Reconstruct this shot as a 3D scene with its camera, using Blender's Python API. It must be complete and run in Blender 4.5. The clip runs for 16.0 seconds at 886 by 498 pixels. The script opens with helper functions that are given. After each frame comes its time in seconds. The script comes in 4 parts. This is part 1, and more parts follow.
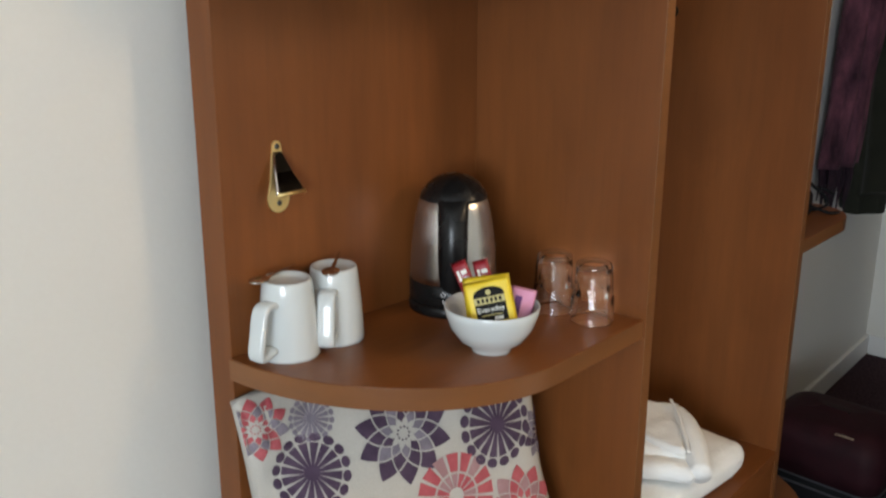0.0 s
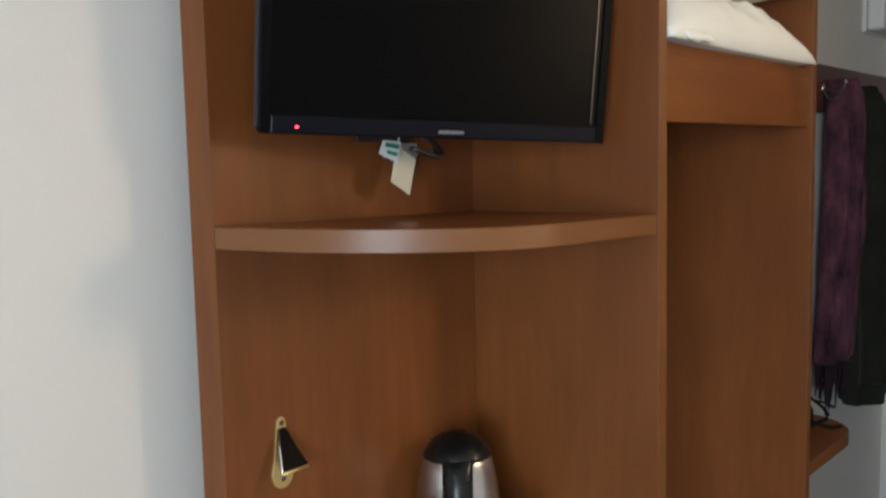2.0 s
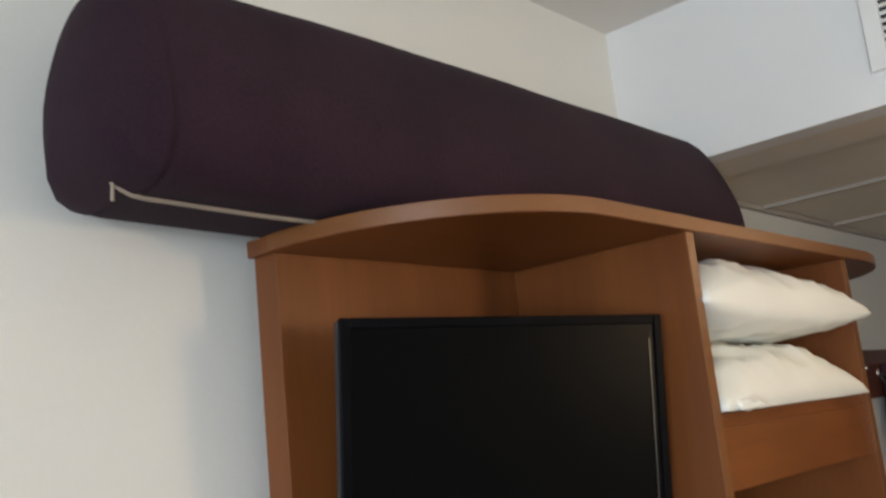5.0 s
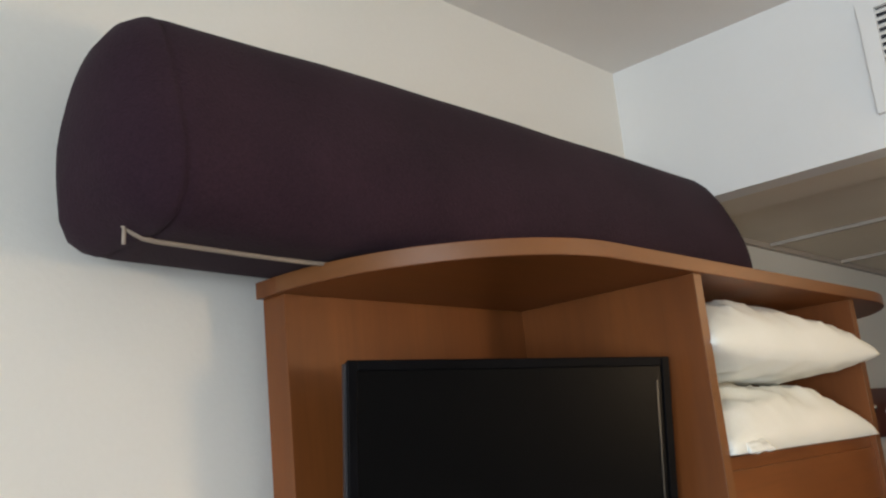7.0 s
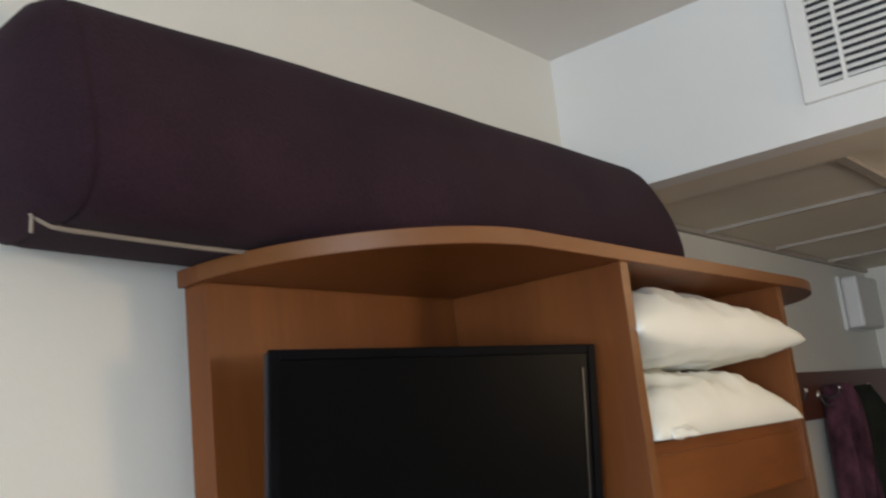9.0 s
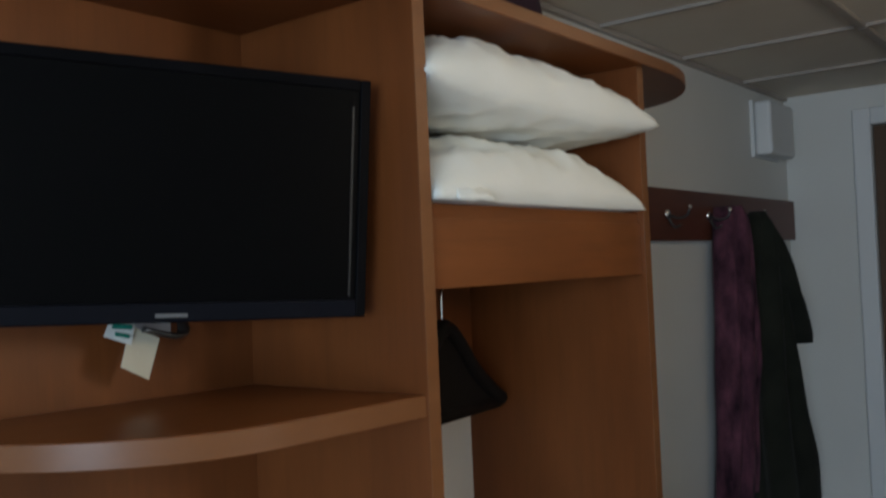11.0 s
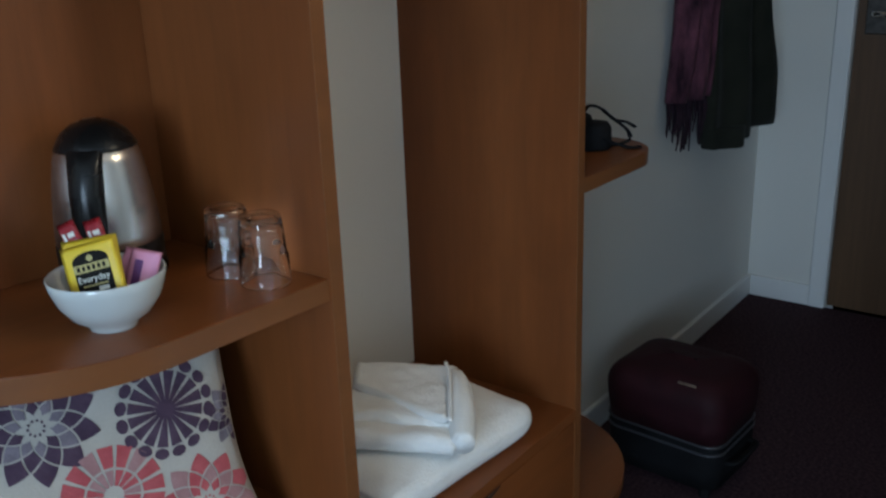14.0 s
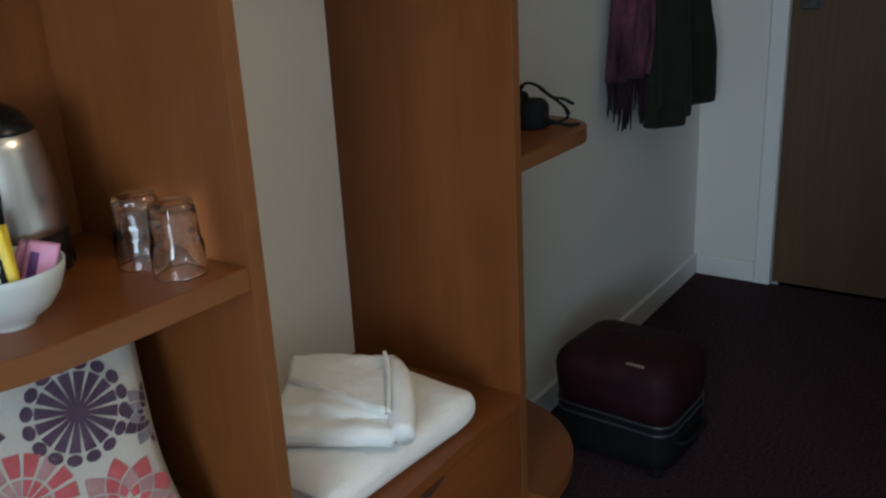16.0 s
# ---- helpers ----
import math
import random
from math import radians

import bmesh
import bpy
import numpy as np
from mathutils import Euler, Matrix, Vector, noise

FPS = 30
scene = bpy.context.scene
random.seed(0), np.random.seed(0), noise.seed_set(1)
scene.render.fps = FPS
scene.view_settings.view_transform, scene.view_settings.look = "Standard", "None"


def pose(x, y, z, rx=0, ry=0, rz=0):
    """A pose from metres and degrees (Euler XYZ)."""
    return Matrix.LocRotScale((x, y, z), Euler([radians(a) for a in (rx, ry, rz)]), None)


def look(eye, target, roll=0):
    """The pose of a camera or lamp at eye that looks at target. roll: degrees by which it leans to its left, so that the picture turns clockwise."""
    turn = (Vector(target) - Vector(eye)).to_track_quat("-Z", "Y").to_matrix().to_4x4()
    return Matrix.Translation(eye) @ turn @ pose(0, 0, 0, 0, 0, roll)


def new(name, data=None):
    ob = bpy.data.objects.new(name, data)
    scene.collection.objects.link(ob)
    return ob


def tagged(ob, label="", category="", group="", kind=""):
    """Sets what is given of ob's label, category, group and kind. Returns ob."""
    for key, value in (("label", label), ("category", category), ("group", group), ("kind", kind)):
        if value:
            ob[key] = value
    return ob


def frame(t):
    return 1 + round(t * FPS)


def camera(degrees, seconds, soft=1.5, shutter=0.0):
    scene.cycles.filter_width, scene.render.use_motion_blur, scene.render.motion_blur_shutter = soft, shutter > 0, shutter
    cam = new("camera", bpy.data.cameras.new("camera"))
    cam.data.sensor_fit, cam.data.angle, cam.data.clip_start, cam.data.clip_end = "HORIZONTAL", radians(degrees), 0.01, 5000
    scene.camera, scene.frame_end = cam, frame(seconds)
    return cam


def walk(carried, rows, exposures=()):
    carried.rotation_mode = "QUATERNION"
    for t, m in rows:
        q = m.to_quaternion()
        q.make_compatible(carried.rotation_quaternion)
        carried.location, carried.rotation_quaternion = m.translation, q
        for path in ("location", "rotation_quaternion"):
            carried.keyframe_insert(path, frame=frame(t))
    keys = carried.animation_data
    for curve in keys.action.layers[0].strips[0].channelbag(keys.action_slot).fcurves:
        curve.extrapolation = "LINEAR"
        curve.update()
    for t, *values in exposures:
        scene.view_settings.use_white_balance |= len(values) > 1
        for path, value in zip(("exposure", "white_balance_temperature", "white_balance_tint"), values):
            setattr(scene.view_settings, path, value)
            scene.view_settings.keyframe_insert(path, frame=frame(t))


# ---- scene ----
cam = camera(52.1, 16.0, soft=2.2, shutter=0.4)
PATH = [
    (0, (0.21, -0.896, 1.373), (1.674, 0.351, 0.822), 0.2),
    (0.5, (0.21, -0.888, 1.409), (1.686, 0.375, 0.933), -0.3),
    (1, (0.203, -0.871, 1.43), (1.716, 0.382, 1.055), -0.2),
    (1.5, (0.206, -0.877, 1.459), (1.715, 0.399, 1.151), -1.0),
    (2, (0.211, -0.883, 1.497), (1.738, 0.394, 1.299), -1.3),
    (2.5, (0.21, -0.886, 1.521), (1.755, 0.379, 1.398), -0.9),
    (3, (0.199, -0.89, 1.549), (1.737, 0.386, 1.487), -1.9),
    (3.5, (0.195, -0.893, 1.575), (1.723, 0.397, 1.599), -2.8),
    (4, (0.182, -0.899, 1.612), (1.692, 0.407, 1.737), -3.9),
    (4.5, (0.171, -0.912, 1.639), (1.66, 0.4, 1.89), -5.5),
    (5, (0.152, -0.922, 1.662), (1.61, 0.394, 2.04), -6.0),
    (5.2, (0.146, -0.922, 1.655), (1.591, 0.393, 2.084), -5.8),
    (7.5, (0.147, -0.927, 1.678), (1.591, 0.381, 2.132), -5.8),
    (8, (0.15, -0.934, 1.68), (1.594, 0.367, 2.152), -6.5),
    (8.2, (0.15, -0.936, 1.682), (1.595, 0.362, 2.162), -6.6),
    (10.3, (0.338, -0.97, 1.628), (1.989, 0.144, 1.811), -3.7),
    (10.5, (0.38, -0.976, 1.614), (2.021, 0.156, 1.784), -2.7),
    (11, (0.456, -1.002, 1.562), (2.042, 0.216, 1.604), -2.5),
    (11.5, (0.5, -1.014, 1.511), (2.047, 0.253, 1.498), -2.1),
    (12, (0.525, -1.016, 1.459), (2.068, 0.242, 1.266), -1.4),
    (12.5, (0.526, -1.023, 1.415), (2.051, 0.231, 1.1), -1.6),
    (13, (0.533, -1.035, 1.374), (2.041, 0.2, 0.926), -2.0),
    (13.5, (0.543, -1.046, 1.335), (2.044, 0.159, 0.792), -2.0),
    (14, (0.553, -1.064, 1.31), (2.053, 0.095, 0.673), -2.1),
    (14.5, (0.557, -1.069, 1.289), (2.06, 0.051, 0.59), -1.7),
    (15, (0.559, -1.074, 1.283), (2.072, 0.019, 0.565), -1.6),
    (15.5, (0.563, -1.081, 1.286), (2.093, -0.003, 0.581), -2.3),
    (16, (0.606, -1.059, 1.282), (2.16, 0.013, 0.622), -3.0),
]
walk(cam, [(t, look(eye, target, roll)) for t, eye, target, roll in PATH],
     exposures=[(0.0, 0.2, 6500, 10), (1.5, 0.15, 6400, 10), (3.0, 0.08, 6050, 10), (4.5, 0.1, 6350, 10), (8.2, 0.12, 6500, 10), (10.3, -0.42, 6000, 8), (11.5, -0.52, 5450, 5), (12.5, -0.52, 5250, 4), (13.5, -0.5, 5150, 3), (14.5, -0.24, 5350, 3), (16.0, -0.22, 5650, 3)])

# ---- light ----
world = bpy.data.worlds.new("sky")
scene.world = world
world.use_nodes = True
wn = world.node_tree.nodes
sky = wn.new("ShaderNodeTexSky")
sky.sky_type, sky.sun_disc = "NISHITA", False
sky.sun_elevation, sky.sun_rotation = radians(35), radians(200)
world.node_tree.links.new(sky.outputs[0], wn["Background"].inputs[0])
wn["Background"].inputs[1].default_value = 0.1


def area_lamp(name, at, target, w, h, watts, color):
    data = bpy.data.lights.new(name, "AREA")
    data.shape, data.size, data.size_y, data.energy, data.color = "RECTANGLE", w, h, watts, color
    ob = new(name, data)
    ob.matrix_world = look(at, target)
    return ob


def bulb(name, at, radius, watts, color):
    data = bpy.data.lights.new(name, "POINT")
    data.shadow_soft_size, data.energy, data.color = radius, watts, color
    ob = new(name, data)
    ob.location = at
    return ob


area_lamp("window_daylight", (-2.38, -2.15, 1.45), (0, -2.15, 1.4), 1.5, 1.2, 92, (0.80, 0.90, 1.0))
bulb("room_lamp", (1.61, -1.5, 1.72), 0.11, 17, (1.0, 0.70, 0.40))
bulb("hall_lamp", (2.3, -0.95, 2.0), 0.06, 2.2, (1.0, 0.74, 0.46))


# ---- materials ----
def material(name, base, rough=0.5, metal=0.0, spec=0.5):
    m = bpy.data.materials.new(name)
    m.use_nodes = True
    b = m.node_tree.nodes["Principled BSDF"]
    b.inputs["Base Color"].default_value = (*base, 1)
    b.inputs["Roughness"].default_value = rough
    b.inputs["Metallic"].default_value = metal
    b.inputs["Specular IOR Level"].default_value = spec
    return m


def varied(name, base, low, high, scale, stretch=(1, 1, 1), rough=0.5, rough_to=None, fine=0.0, fine_scale=200.0, bump=0.0, metal=0.0, spec=0.5, detail=4.0):
    """A surface whose colour runs from low to high with stretched noise, with a finer noise and relief over it."""
    m = material(name, base, rough, metal, spec)
    n, l = m.node_tree.nodes, m.node_tree.links
    b = n["Principled BSDF"]
    tc, mp = n.new("ShaderNodeTexCoord"), n.new("ShaderNodeMapping")
    mp.inputs["Scale"].default_value = stretch
    l.new(tc.outputs["Object"], mp.inputs["Vector"])
    no = n.new("ShaderNodeTexNoise")
    no.inputs["Scale"].default_value, no.inputs["Detail"].default_value = scale, detail
    l.new(mp.outputs[0], no.inputs["Vector"])
    ra = n.new("ShaderNodeValToRGB")
    ra.color_ramp.elements[0].color, ra.color_ramp.elements[1].color = (*low, 1), (*high, 1)
    ra.color_ramp.elements[0].position, ra.color_ramp.elements[1].position = 0.3, 0.7
    l.new(no.outputs["Fac"], ra.inputs[0])
    out = ra.outputs[0]
    f = n.new("ShaderNodeTexNoise")
    f.inputs["Scale"].default_value, f.inputs["Detail"].default_value = fine_scale, 3.0
    l.new(mp.outputs[0] if stretch[0] != stretch[2] else tc.outputs["Object"], f.inputs["Vector"])
    if fine:
        mx = n.new("ShaderNodeMix")
        mx.data_type, mx.blend_type = "RGBA", "OVERLAY"
        mx.inputs[0].default_value = fine
        l.new(out, mx.inputs[6])
        l.new(f.outputs["Fac"], mx.inputs[7])
        out = mx.outputs[2]
    l.new(out, b.inputs["Base Color"])
    if rough_to is not None:
        rr = n.new("ShaderNodeMapRange")
        rr.inputs[3].default_value, rr.inputs[4].default_value = rough, rough_to
        l.new(no.outputs["Fac"], rr.inputs[0])
        l.new(rr.outputs[0], b.inputs["Roughness"])
    if bump:
        bp = n.new("ShaderNodeBump")
        bp.inputs["Strength"].default_value, bp.inputs["Distance"].default_value = bump, 0.002
        l.new(f.outputs["Fac"], bp.inputs["Height"])
        l.new(bp.outputs[0], b.inputs["Normal"])
    return m


WOOD_LO, WOOD_HI = (0.156, 0.0475, 0.0110), (0.204, 0.067, 0.0165)
wood_v = varied("cherry_laminate_upright", WOOD_LO, WOOD_LO, WOOD_HI, 7, (1, 1, 0.09), 0.38, 0.5, 0.14, 55, 0.04, spec=0.35)
wood_h = varied("cherry_laminate_level", WOOD_LO, WOOD_LO, WOOD_HI, 7, (0.09, 1, 1), 0.30, 0.42, 0.14, 55, 0.04, spec=0.4)
for m, along in ((wood_v, (1, 1, 0.35)), (wood_h, (0.35, 1, 1))):
    n, l = m.node_tree.nodes, m.node_tree.links
    b = n["Principled BSDF"]
    was = b.inputs["Base Color"].links[0].from_socket
    tc, mp = n.new("ShaderNodeTexCoord"), n.new("ShaderNodeMapping")
    mp.inputs["Scale"].default_value = along
    l.new(tc.outputs["Object"], mp.inputs["Vector"])
    cloud = n.new("ShaderNodeTexNoise")
    cloud.inputs["Scale"].default_value, cloud.inputs["Detail"].default_value, cloud.inputs["Distortion"].default_value = 9.0, 6.0, 0.8
    l.new(mp.outputs[0], cloud.inputs["Vector"])
    mr = n.new("ShaderNodeMapRange")
    mr.inputs[1].default_value, mr.inputs[2].default_value, mr.inputs[3].default_value, mr.inputs[4].default_value = 0.3, 0.7, 0.86, 1.12
    l.new(cloud.outputs["Fac"], mr.inputs[0])
    pores_map = n.new("ShaderNodeMapping")
    pores_map.inputs["Scale"].default_value = tuple(1 if k == 1 else 0.05 for k in along)
    l.new(tc.outputs["Object"], pores_map.inputs["Vector"])
    pores = n.new("ShaderNodeTexNoise")
    pores.inputs["Scale"].default_value, pores.inputs["Detail"].default_value = 190.0, 3.0
    l.new(pores_map.outputs[0], pores.inputs["Vector"])
    pr = n.new("ShaderNodeMapRange")
    pr.inputs[1].default_value, pr.inputs[2].default_value, pr.inputs[3].default_value, pr.inputs[4].default_value = 0.3, 0.5, 0.93, 1.0
    l.new(pores.outputs["Fac"], pr.inputs[0])
    both = n.new("ShaderNodeMath")
    both.operation = "MULTIPLY"
    l.new(mr.outputs[0], both.inputs[0])
    l.new(pr.outputs[0], both.inputs[1])
    mul = n.new("ShaderNodeVectorMath")
    mul.operation = "SCALE"
    l.new(was, mul.inputs[0])
    l.new(both.outputs[0], mul.inputs["Scale"])
    l.new(mul.outputs[0], b.inputs["Base Color"])
wood_edge = varied("cherry_edging", WOOD_LO, (0.17, 0.063, 0.018), (0.20, 0.078, 0.024), 9, (0.15, 0.3, 1), 0.33, 0.42, 0.15, 60, 0.03)
wood_rail = varied("dark_rail_wood", (0.1, 0.03, 0.015), (0.085, 0.026, 0.015), (0.125, 0.04, 0.022), 8, (0.08, 1, 1), 0.4, 0.5, 0.2, 60, 0.05)
wood_door = varied("oak_veneer", (0.095, 0.05, 0.02), (0.08, 0.041, 0.016), (0.112, 0.06, 0.025), 9, (1, 1, 0.06), 0.42, 0.55, 0.25, 70, 0.05)
paint_wall = varied("painted_wall", (0.7, 0.68, 0.62), (0.70, 0.685, 0.63), (0.735, 0.72, 0.67), 1.6, (1, 1, 1), 0.6, 0.7, 0.05, 130, 0.12)
paint_white = varied("white_gloss_paint", (0.78, 0.78, 0.76), (0.76, 0.76, 0.74), (0.8, 0.8, 0.78), 3, (1, 1, 1), 0.35, 0.45, 0.03, 90, 0.04)
paint_ceiling = varied("ceiling_paint", (0.75, 0.73, 0.7), (0.72, 0.70, 0.67), (0.76, 0.74, 0.71), 2, (1, 1, 1), 0.8, 0.85, 0.05, 150, 0.1)
tile_ceiling = varied("mineral_tile", (0.74, 0.67, 0.55), (0.71, 0.63, 0.51), (0.77, 0.70, 0.58), 4, (1, 1, 1), 0.85, 0.9, 0.12, 260, 0.25)
carpet = varied("purple_carpet", (0.04, 0.024, 0.032), (0.022, 0.013, 0.018), (0.085, 0.048, 0.054), 110, (1, 1, 1), 0.95, 1.0, 0.7, 520, 0.9, spec=0.1, detail=6.0)


# ---- building helpers ----
def add_mesh(name, bm, mat, parent=None, label="", smooth=False, bevel=0.0, segments=2):
    bmesh.ops.recalc_face_normals(bm, faces=bm.faces)
    me = bpy.data.meshes.new(name)
    bm.to_mesh(me)
    bm.free()
    for m in (mat if isinstance(mat, (list, tuple)) else [mat]):
        me.materials.append(m)
    if smooth:
        for p in me.polygons:
            p.use_smooth = True
        if name == "edge_band":
            me.set_sharp_from_angle(angle=radians(35))
    ob = new(name, me)
    if bevel:
        mod = ob.modifiers.new("edge", "BEVEL")
        mod.width, mod.segments, mod.limit_method, mod.angle_limit = bevel, segments, "ANGLE", radians(40)
    if parent is not None:
        ob.parent = parent
    if label:
        ob["label"] = label
    return ob


def part(name, bm, mat, parent, label="", **kw):
    return add_mesh(name, bm, mat, parent, label, **kw)


def thing(name, at=(0, 0, 0), label="", category="", group="", kind="", turn=0.0):
    ob = new(name)
    ob.empty_display_size = 0.05
    ob.matrix_basis = pose(*at, 0, 0, turn)
    return tagged(ob, label, category, group, kind)


def box(x0, x1, y0, y1, z0, z1, bm=None):
    bm = bm or bmesh.new()
    v = [bm.verts.new((x, y, z)) for x in (x0, x1) for y in (y0, y1) for z in (z0, z1)]
    for f in ((0, 1, 3, 2), (4, 6, 7, 5), (0, 4, 5, 1), (2, 3, 7, 6), (0, 2, 6, 4), (1, 5, 7, 3)):
        bm.faces.new([v[i] for i in f])
    return bm


def slab(outline, z0, z1, bm=None):
    """An upright prism over an outline of (x, y) in order."""
    bm = bm or bmesh.new()
    lo = [bm.verts.new((x, y, z0)) for x, y in outline]
    hi = [bm.verts.new((x, y, z1)) for x, y in outline]
    bm.faces.new(hi)
    bm.faces.new(lo[::-1])
    n = len(lo)
    for i in range(n):
        bm.faces.new((lo[i], lo[(i + 1) % n], hi[(i + 1) % n], hi[i]))
    return bm


def lathe(profile, n=40, bm=None, cap=True):
    """A turned body from (radius, z) rows."""
    bm = bm or bmesh.new()
    rings = []
    for r, z in profile:
        if r < 1e-5:
            rings.append([bm.verts.new((0, 0, z))])
        else:
            rings.append([bm.verts.new((r * math.cos(2 * math.pi * i / n), r * math.sin(2 * math.pi * i / n), z)) for i in range(n)])
    for a, b in zip(rings, rings[1:]):
        for i in range(n):
            k = (i + 1) % n
            if len(a) == 1 and len(b) > 1:
                bm.faces.new((a[0], b[i], b[k]))
            elif len(b) == 1 and len(a) > 1:
                bm.faces.new((a[i], a[k], b[0]))
            elif len(a) > 1:
                bm.faces.new((a[i], a[k], b[k], b[i]))
    return bm


def tube(points, radius, n=8, bm=None, flat=1.0):
    """A bent rod along points; flat squeezes its section."""
    bm = bm or bmesh.new()
    pts = [Vector(p) for p in points]
    rings, up = [], Vector((0.13, 0.07, 1)).normalized()
    for i, p in enumerate(pts):
        d = (pts[min(i + 1, len(pts) - 1)] - pts[max(i - 1, 0)]).normalized()
        a = d.cross(up)
        if a.length < 1e-3:
            a = d.cross(Vector((1, 0, 0)))
        a.normalize()
        b = d.cross(a).normalized()
        r = radius[i] if isinstance(radius, (list, tuple)) else radius
        rings.append([bm.verts.new(p + a * (r * math.cos(2 * math.pi * k / n)) + b * (r * flat * math.sin(2 * math.pi * k / n))) for k in range(n)])
    for s, e in zip(rings, rings[1:]):
        for k in range(n):
            bm.faces.new((s[k], s[(k + 1) % n], e[(k + 1) % n], e[k]))
    bm.faces.new(rings[0][::-1])
    bm.faces.new(rings[-1])
    return bm


def smooth_line(points, steps=6):
    """A Catmull-Rom line through points."""
    p = [Vector(q) for q in points]
    p = [2 * p[0] - p[1]] + p + [2 * p[-1] - p[-2]]
    out = []
    for i in range(1, len(p) - 2):
        for k in range(steps):
            t = k / steps
            out.append(0.5 * (2 * p[i] + (p[i + 1] - p[i - 1]) * t + (2 * p[i - 1] - 5 * p[i] + 4 * p[i + 1] - p[i + 2]) * t * t + (3 * p[i] - p[i - 1] - 3 * p[i + 1] + p[i + 2]) * t ** 3))
    return out + [p[-2]]


def move(bm, m):
    bmesh.ops.transform(bm, matrix=m, verts=bm.verts)
    return bm


# ---- the room ----
END, BULK, HALL_Z, ROOM_Z = 3.83, 1.757, 2.112, 2.434
HALL_Y, BACK_Y, WIN_X = -1.175, -3.4, -2.4
tagged(add_mesh("floor", box(WIN_X, END, BACK_Y, 0, -0.1, 0), carpet), "dark purple carpeted hotel room floor", "floor", kind="structure")
tagged(add_mesh("wall_main", box(WIN_X - 0.1, END + 0.1, 0, 0.12, -0.1, 2.6), paint_wall), "cream painted wall behind the wardrobe unit", "wall", kind="structure")
# end wall with the door opening
DY0, DY1, DZ = -0.29, -1.10, 1.99
bm = box(END, END + 0.12, DY0, 0, -0.1, 2.6)
box(END, END + 0.12, DY1, DY0, DZ, 2.6, bm)
box(END, END + 0.12, HALL_Y, DY1, -0.1, 2.6, bm)
tagged(add_mesh("wall_end", bm, paint_wall), "cream painted wall with the room door", "wall", kind="structure")
# Two unseen walls, added to keep lamp and window light off the hall.
tagged(add_mesh("wall_hall_unseen", box(BULK, END + 0.12, HALL_Y - 0.1, HALL_Y, 0, 2.6), paint_wall), "unseen plain cream wall added to shade the hall", "wall", kind="structure")
tagged(add_mesh("wall_side_unseen", box(BULK - 0.1, BULK, BACK_Y, HALL_Y, 0, 2.6), paint_wall), "unseen plain cream side wall added to shade the hall", "wall", kind="structure")
tagged(add_mesh("wall_back", box(WIN_X - 0.1, END + 0.1, BACK_Y - 0.12, BACK_Y, -0.1, 2.6), paint_wall), "plain cream wall of the room", "wall", kind="structure")
bm = box(WIN_X - 0.12, WIN_X, BACK_Y, -2.95, -0.1, 2.6)
box(WIN_X - 0.12, WIN_X, -1.35, 0, -0.1, 2.6, bm)
box(WIN_X - 0.12, WIN_X, -2.95, -1.35, -0.1, 0.8, bm)
box(WIN_X - 0.12, WIN_X, -2.95, -1.35, 2.1, 2.6, bm)
tagged(add_mesh("wall_window", bm, paint_wall), "cream wall with the window", "wall", kind="structure")
tagged(add_mesh("ceiling", box(WIN_X, BULK, BACK_Y, 0, ROOM_Z, ROOM_Z + 0.1), paint_ceiling), "smooth off-white painted room ceiling", "ceiling", kind="structure")
tagged(add_mesh("wall_bulkhead", box(BULK, BULK + 0.06, HALL_Y, 0, HALL_Z, 2.6), paint_white), "white bulkhead above the hall's lower ceiling", "bulkhead", kind="structure")
# lowered ceiling: plain margin, then tiles in a grid
bm = box(BULK + 0.06, END, BACK_Y, 0, HALL_Z + 0.012, HALL_Z + 0.06)
box(BULK + 0.06, BULK + 0.2, HALL_Y, 0, HALL_Z, HALL_Z + 0.012, bm)
tagged(add_mesh("ceiling_hall", bm, tile_ceiling), "lowered ceiling of pale mineral fibre tiles", "ceiling", kind="structure")

# ---- corner unit ----
PX, PT = 1.238, 0.02          # first upright: inner face, thickness
QX = 1.822                    # second upright: inner face
FY, BY = -0.372, -0.083       # fronts; face of the back panel
LX = 0.790
TOP_Z, SH2_Z, SH1_Z, SEAT_Z, DRAW_Z = 1.878, 1.427, 0.958, 0.62, 0.52


def shelf_outline(x0, x1, back, front, cx, left_y, steps=36):
    a, b = cx - x0, left_y - front
    pts = [(x1, back), (x0, back), (x0, left_y)] if back > left_y + 1e-4 else [(x1, back), (x0, back)]
    for i in range(1, steps + 1):
        t = math.pi / 2 * i / steps
        pts.append((cx - a * math.cos(t), left_y - b * math.sin(t)))
    pts.append((x1, front))
    return pts


unit = thing("wardrobe_unit", (0.785, 0, 0), "tall open cherry-wood laminate wardrobe unit with curved shelves", "wardrobe")
off = Matrix.Translation((-0.785, 0, 0))


def upart(name, bm, mat, label="", bevel=0.0007):
    if name == "edge_band":
        bmesh.ops.remove_doubles(bm, verts=bm.verts, dist=1e-6)
    return part(name, move(bm, off), mat, unit, label, bevel=bevel, smooth=name == "edge_band")


upart("back_panel", box(LX, PX, BY, BY + 0.041, 0.0, TOP_Z), wood_v)
upart("upright", box(PX, PX + PT, FY, 0, 0, TOP_Z), wood_v)
upart("upright", box(QX, QX + PT, FY + 0.006, 0, 0, TOP_Z), wood_v)


def shelf_z(x):
    """The height of the lower shelf's top, which settles slightly towards the upright."""
    return SH1_Z + 0.006 - 0.010 * (x - LX) / (PX - LX)


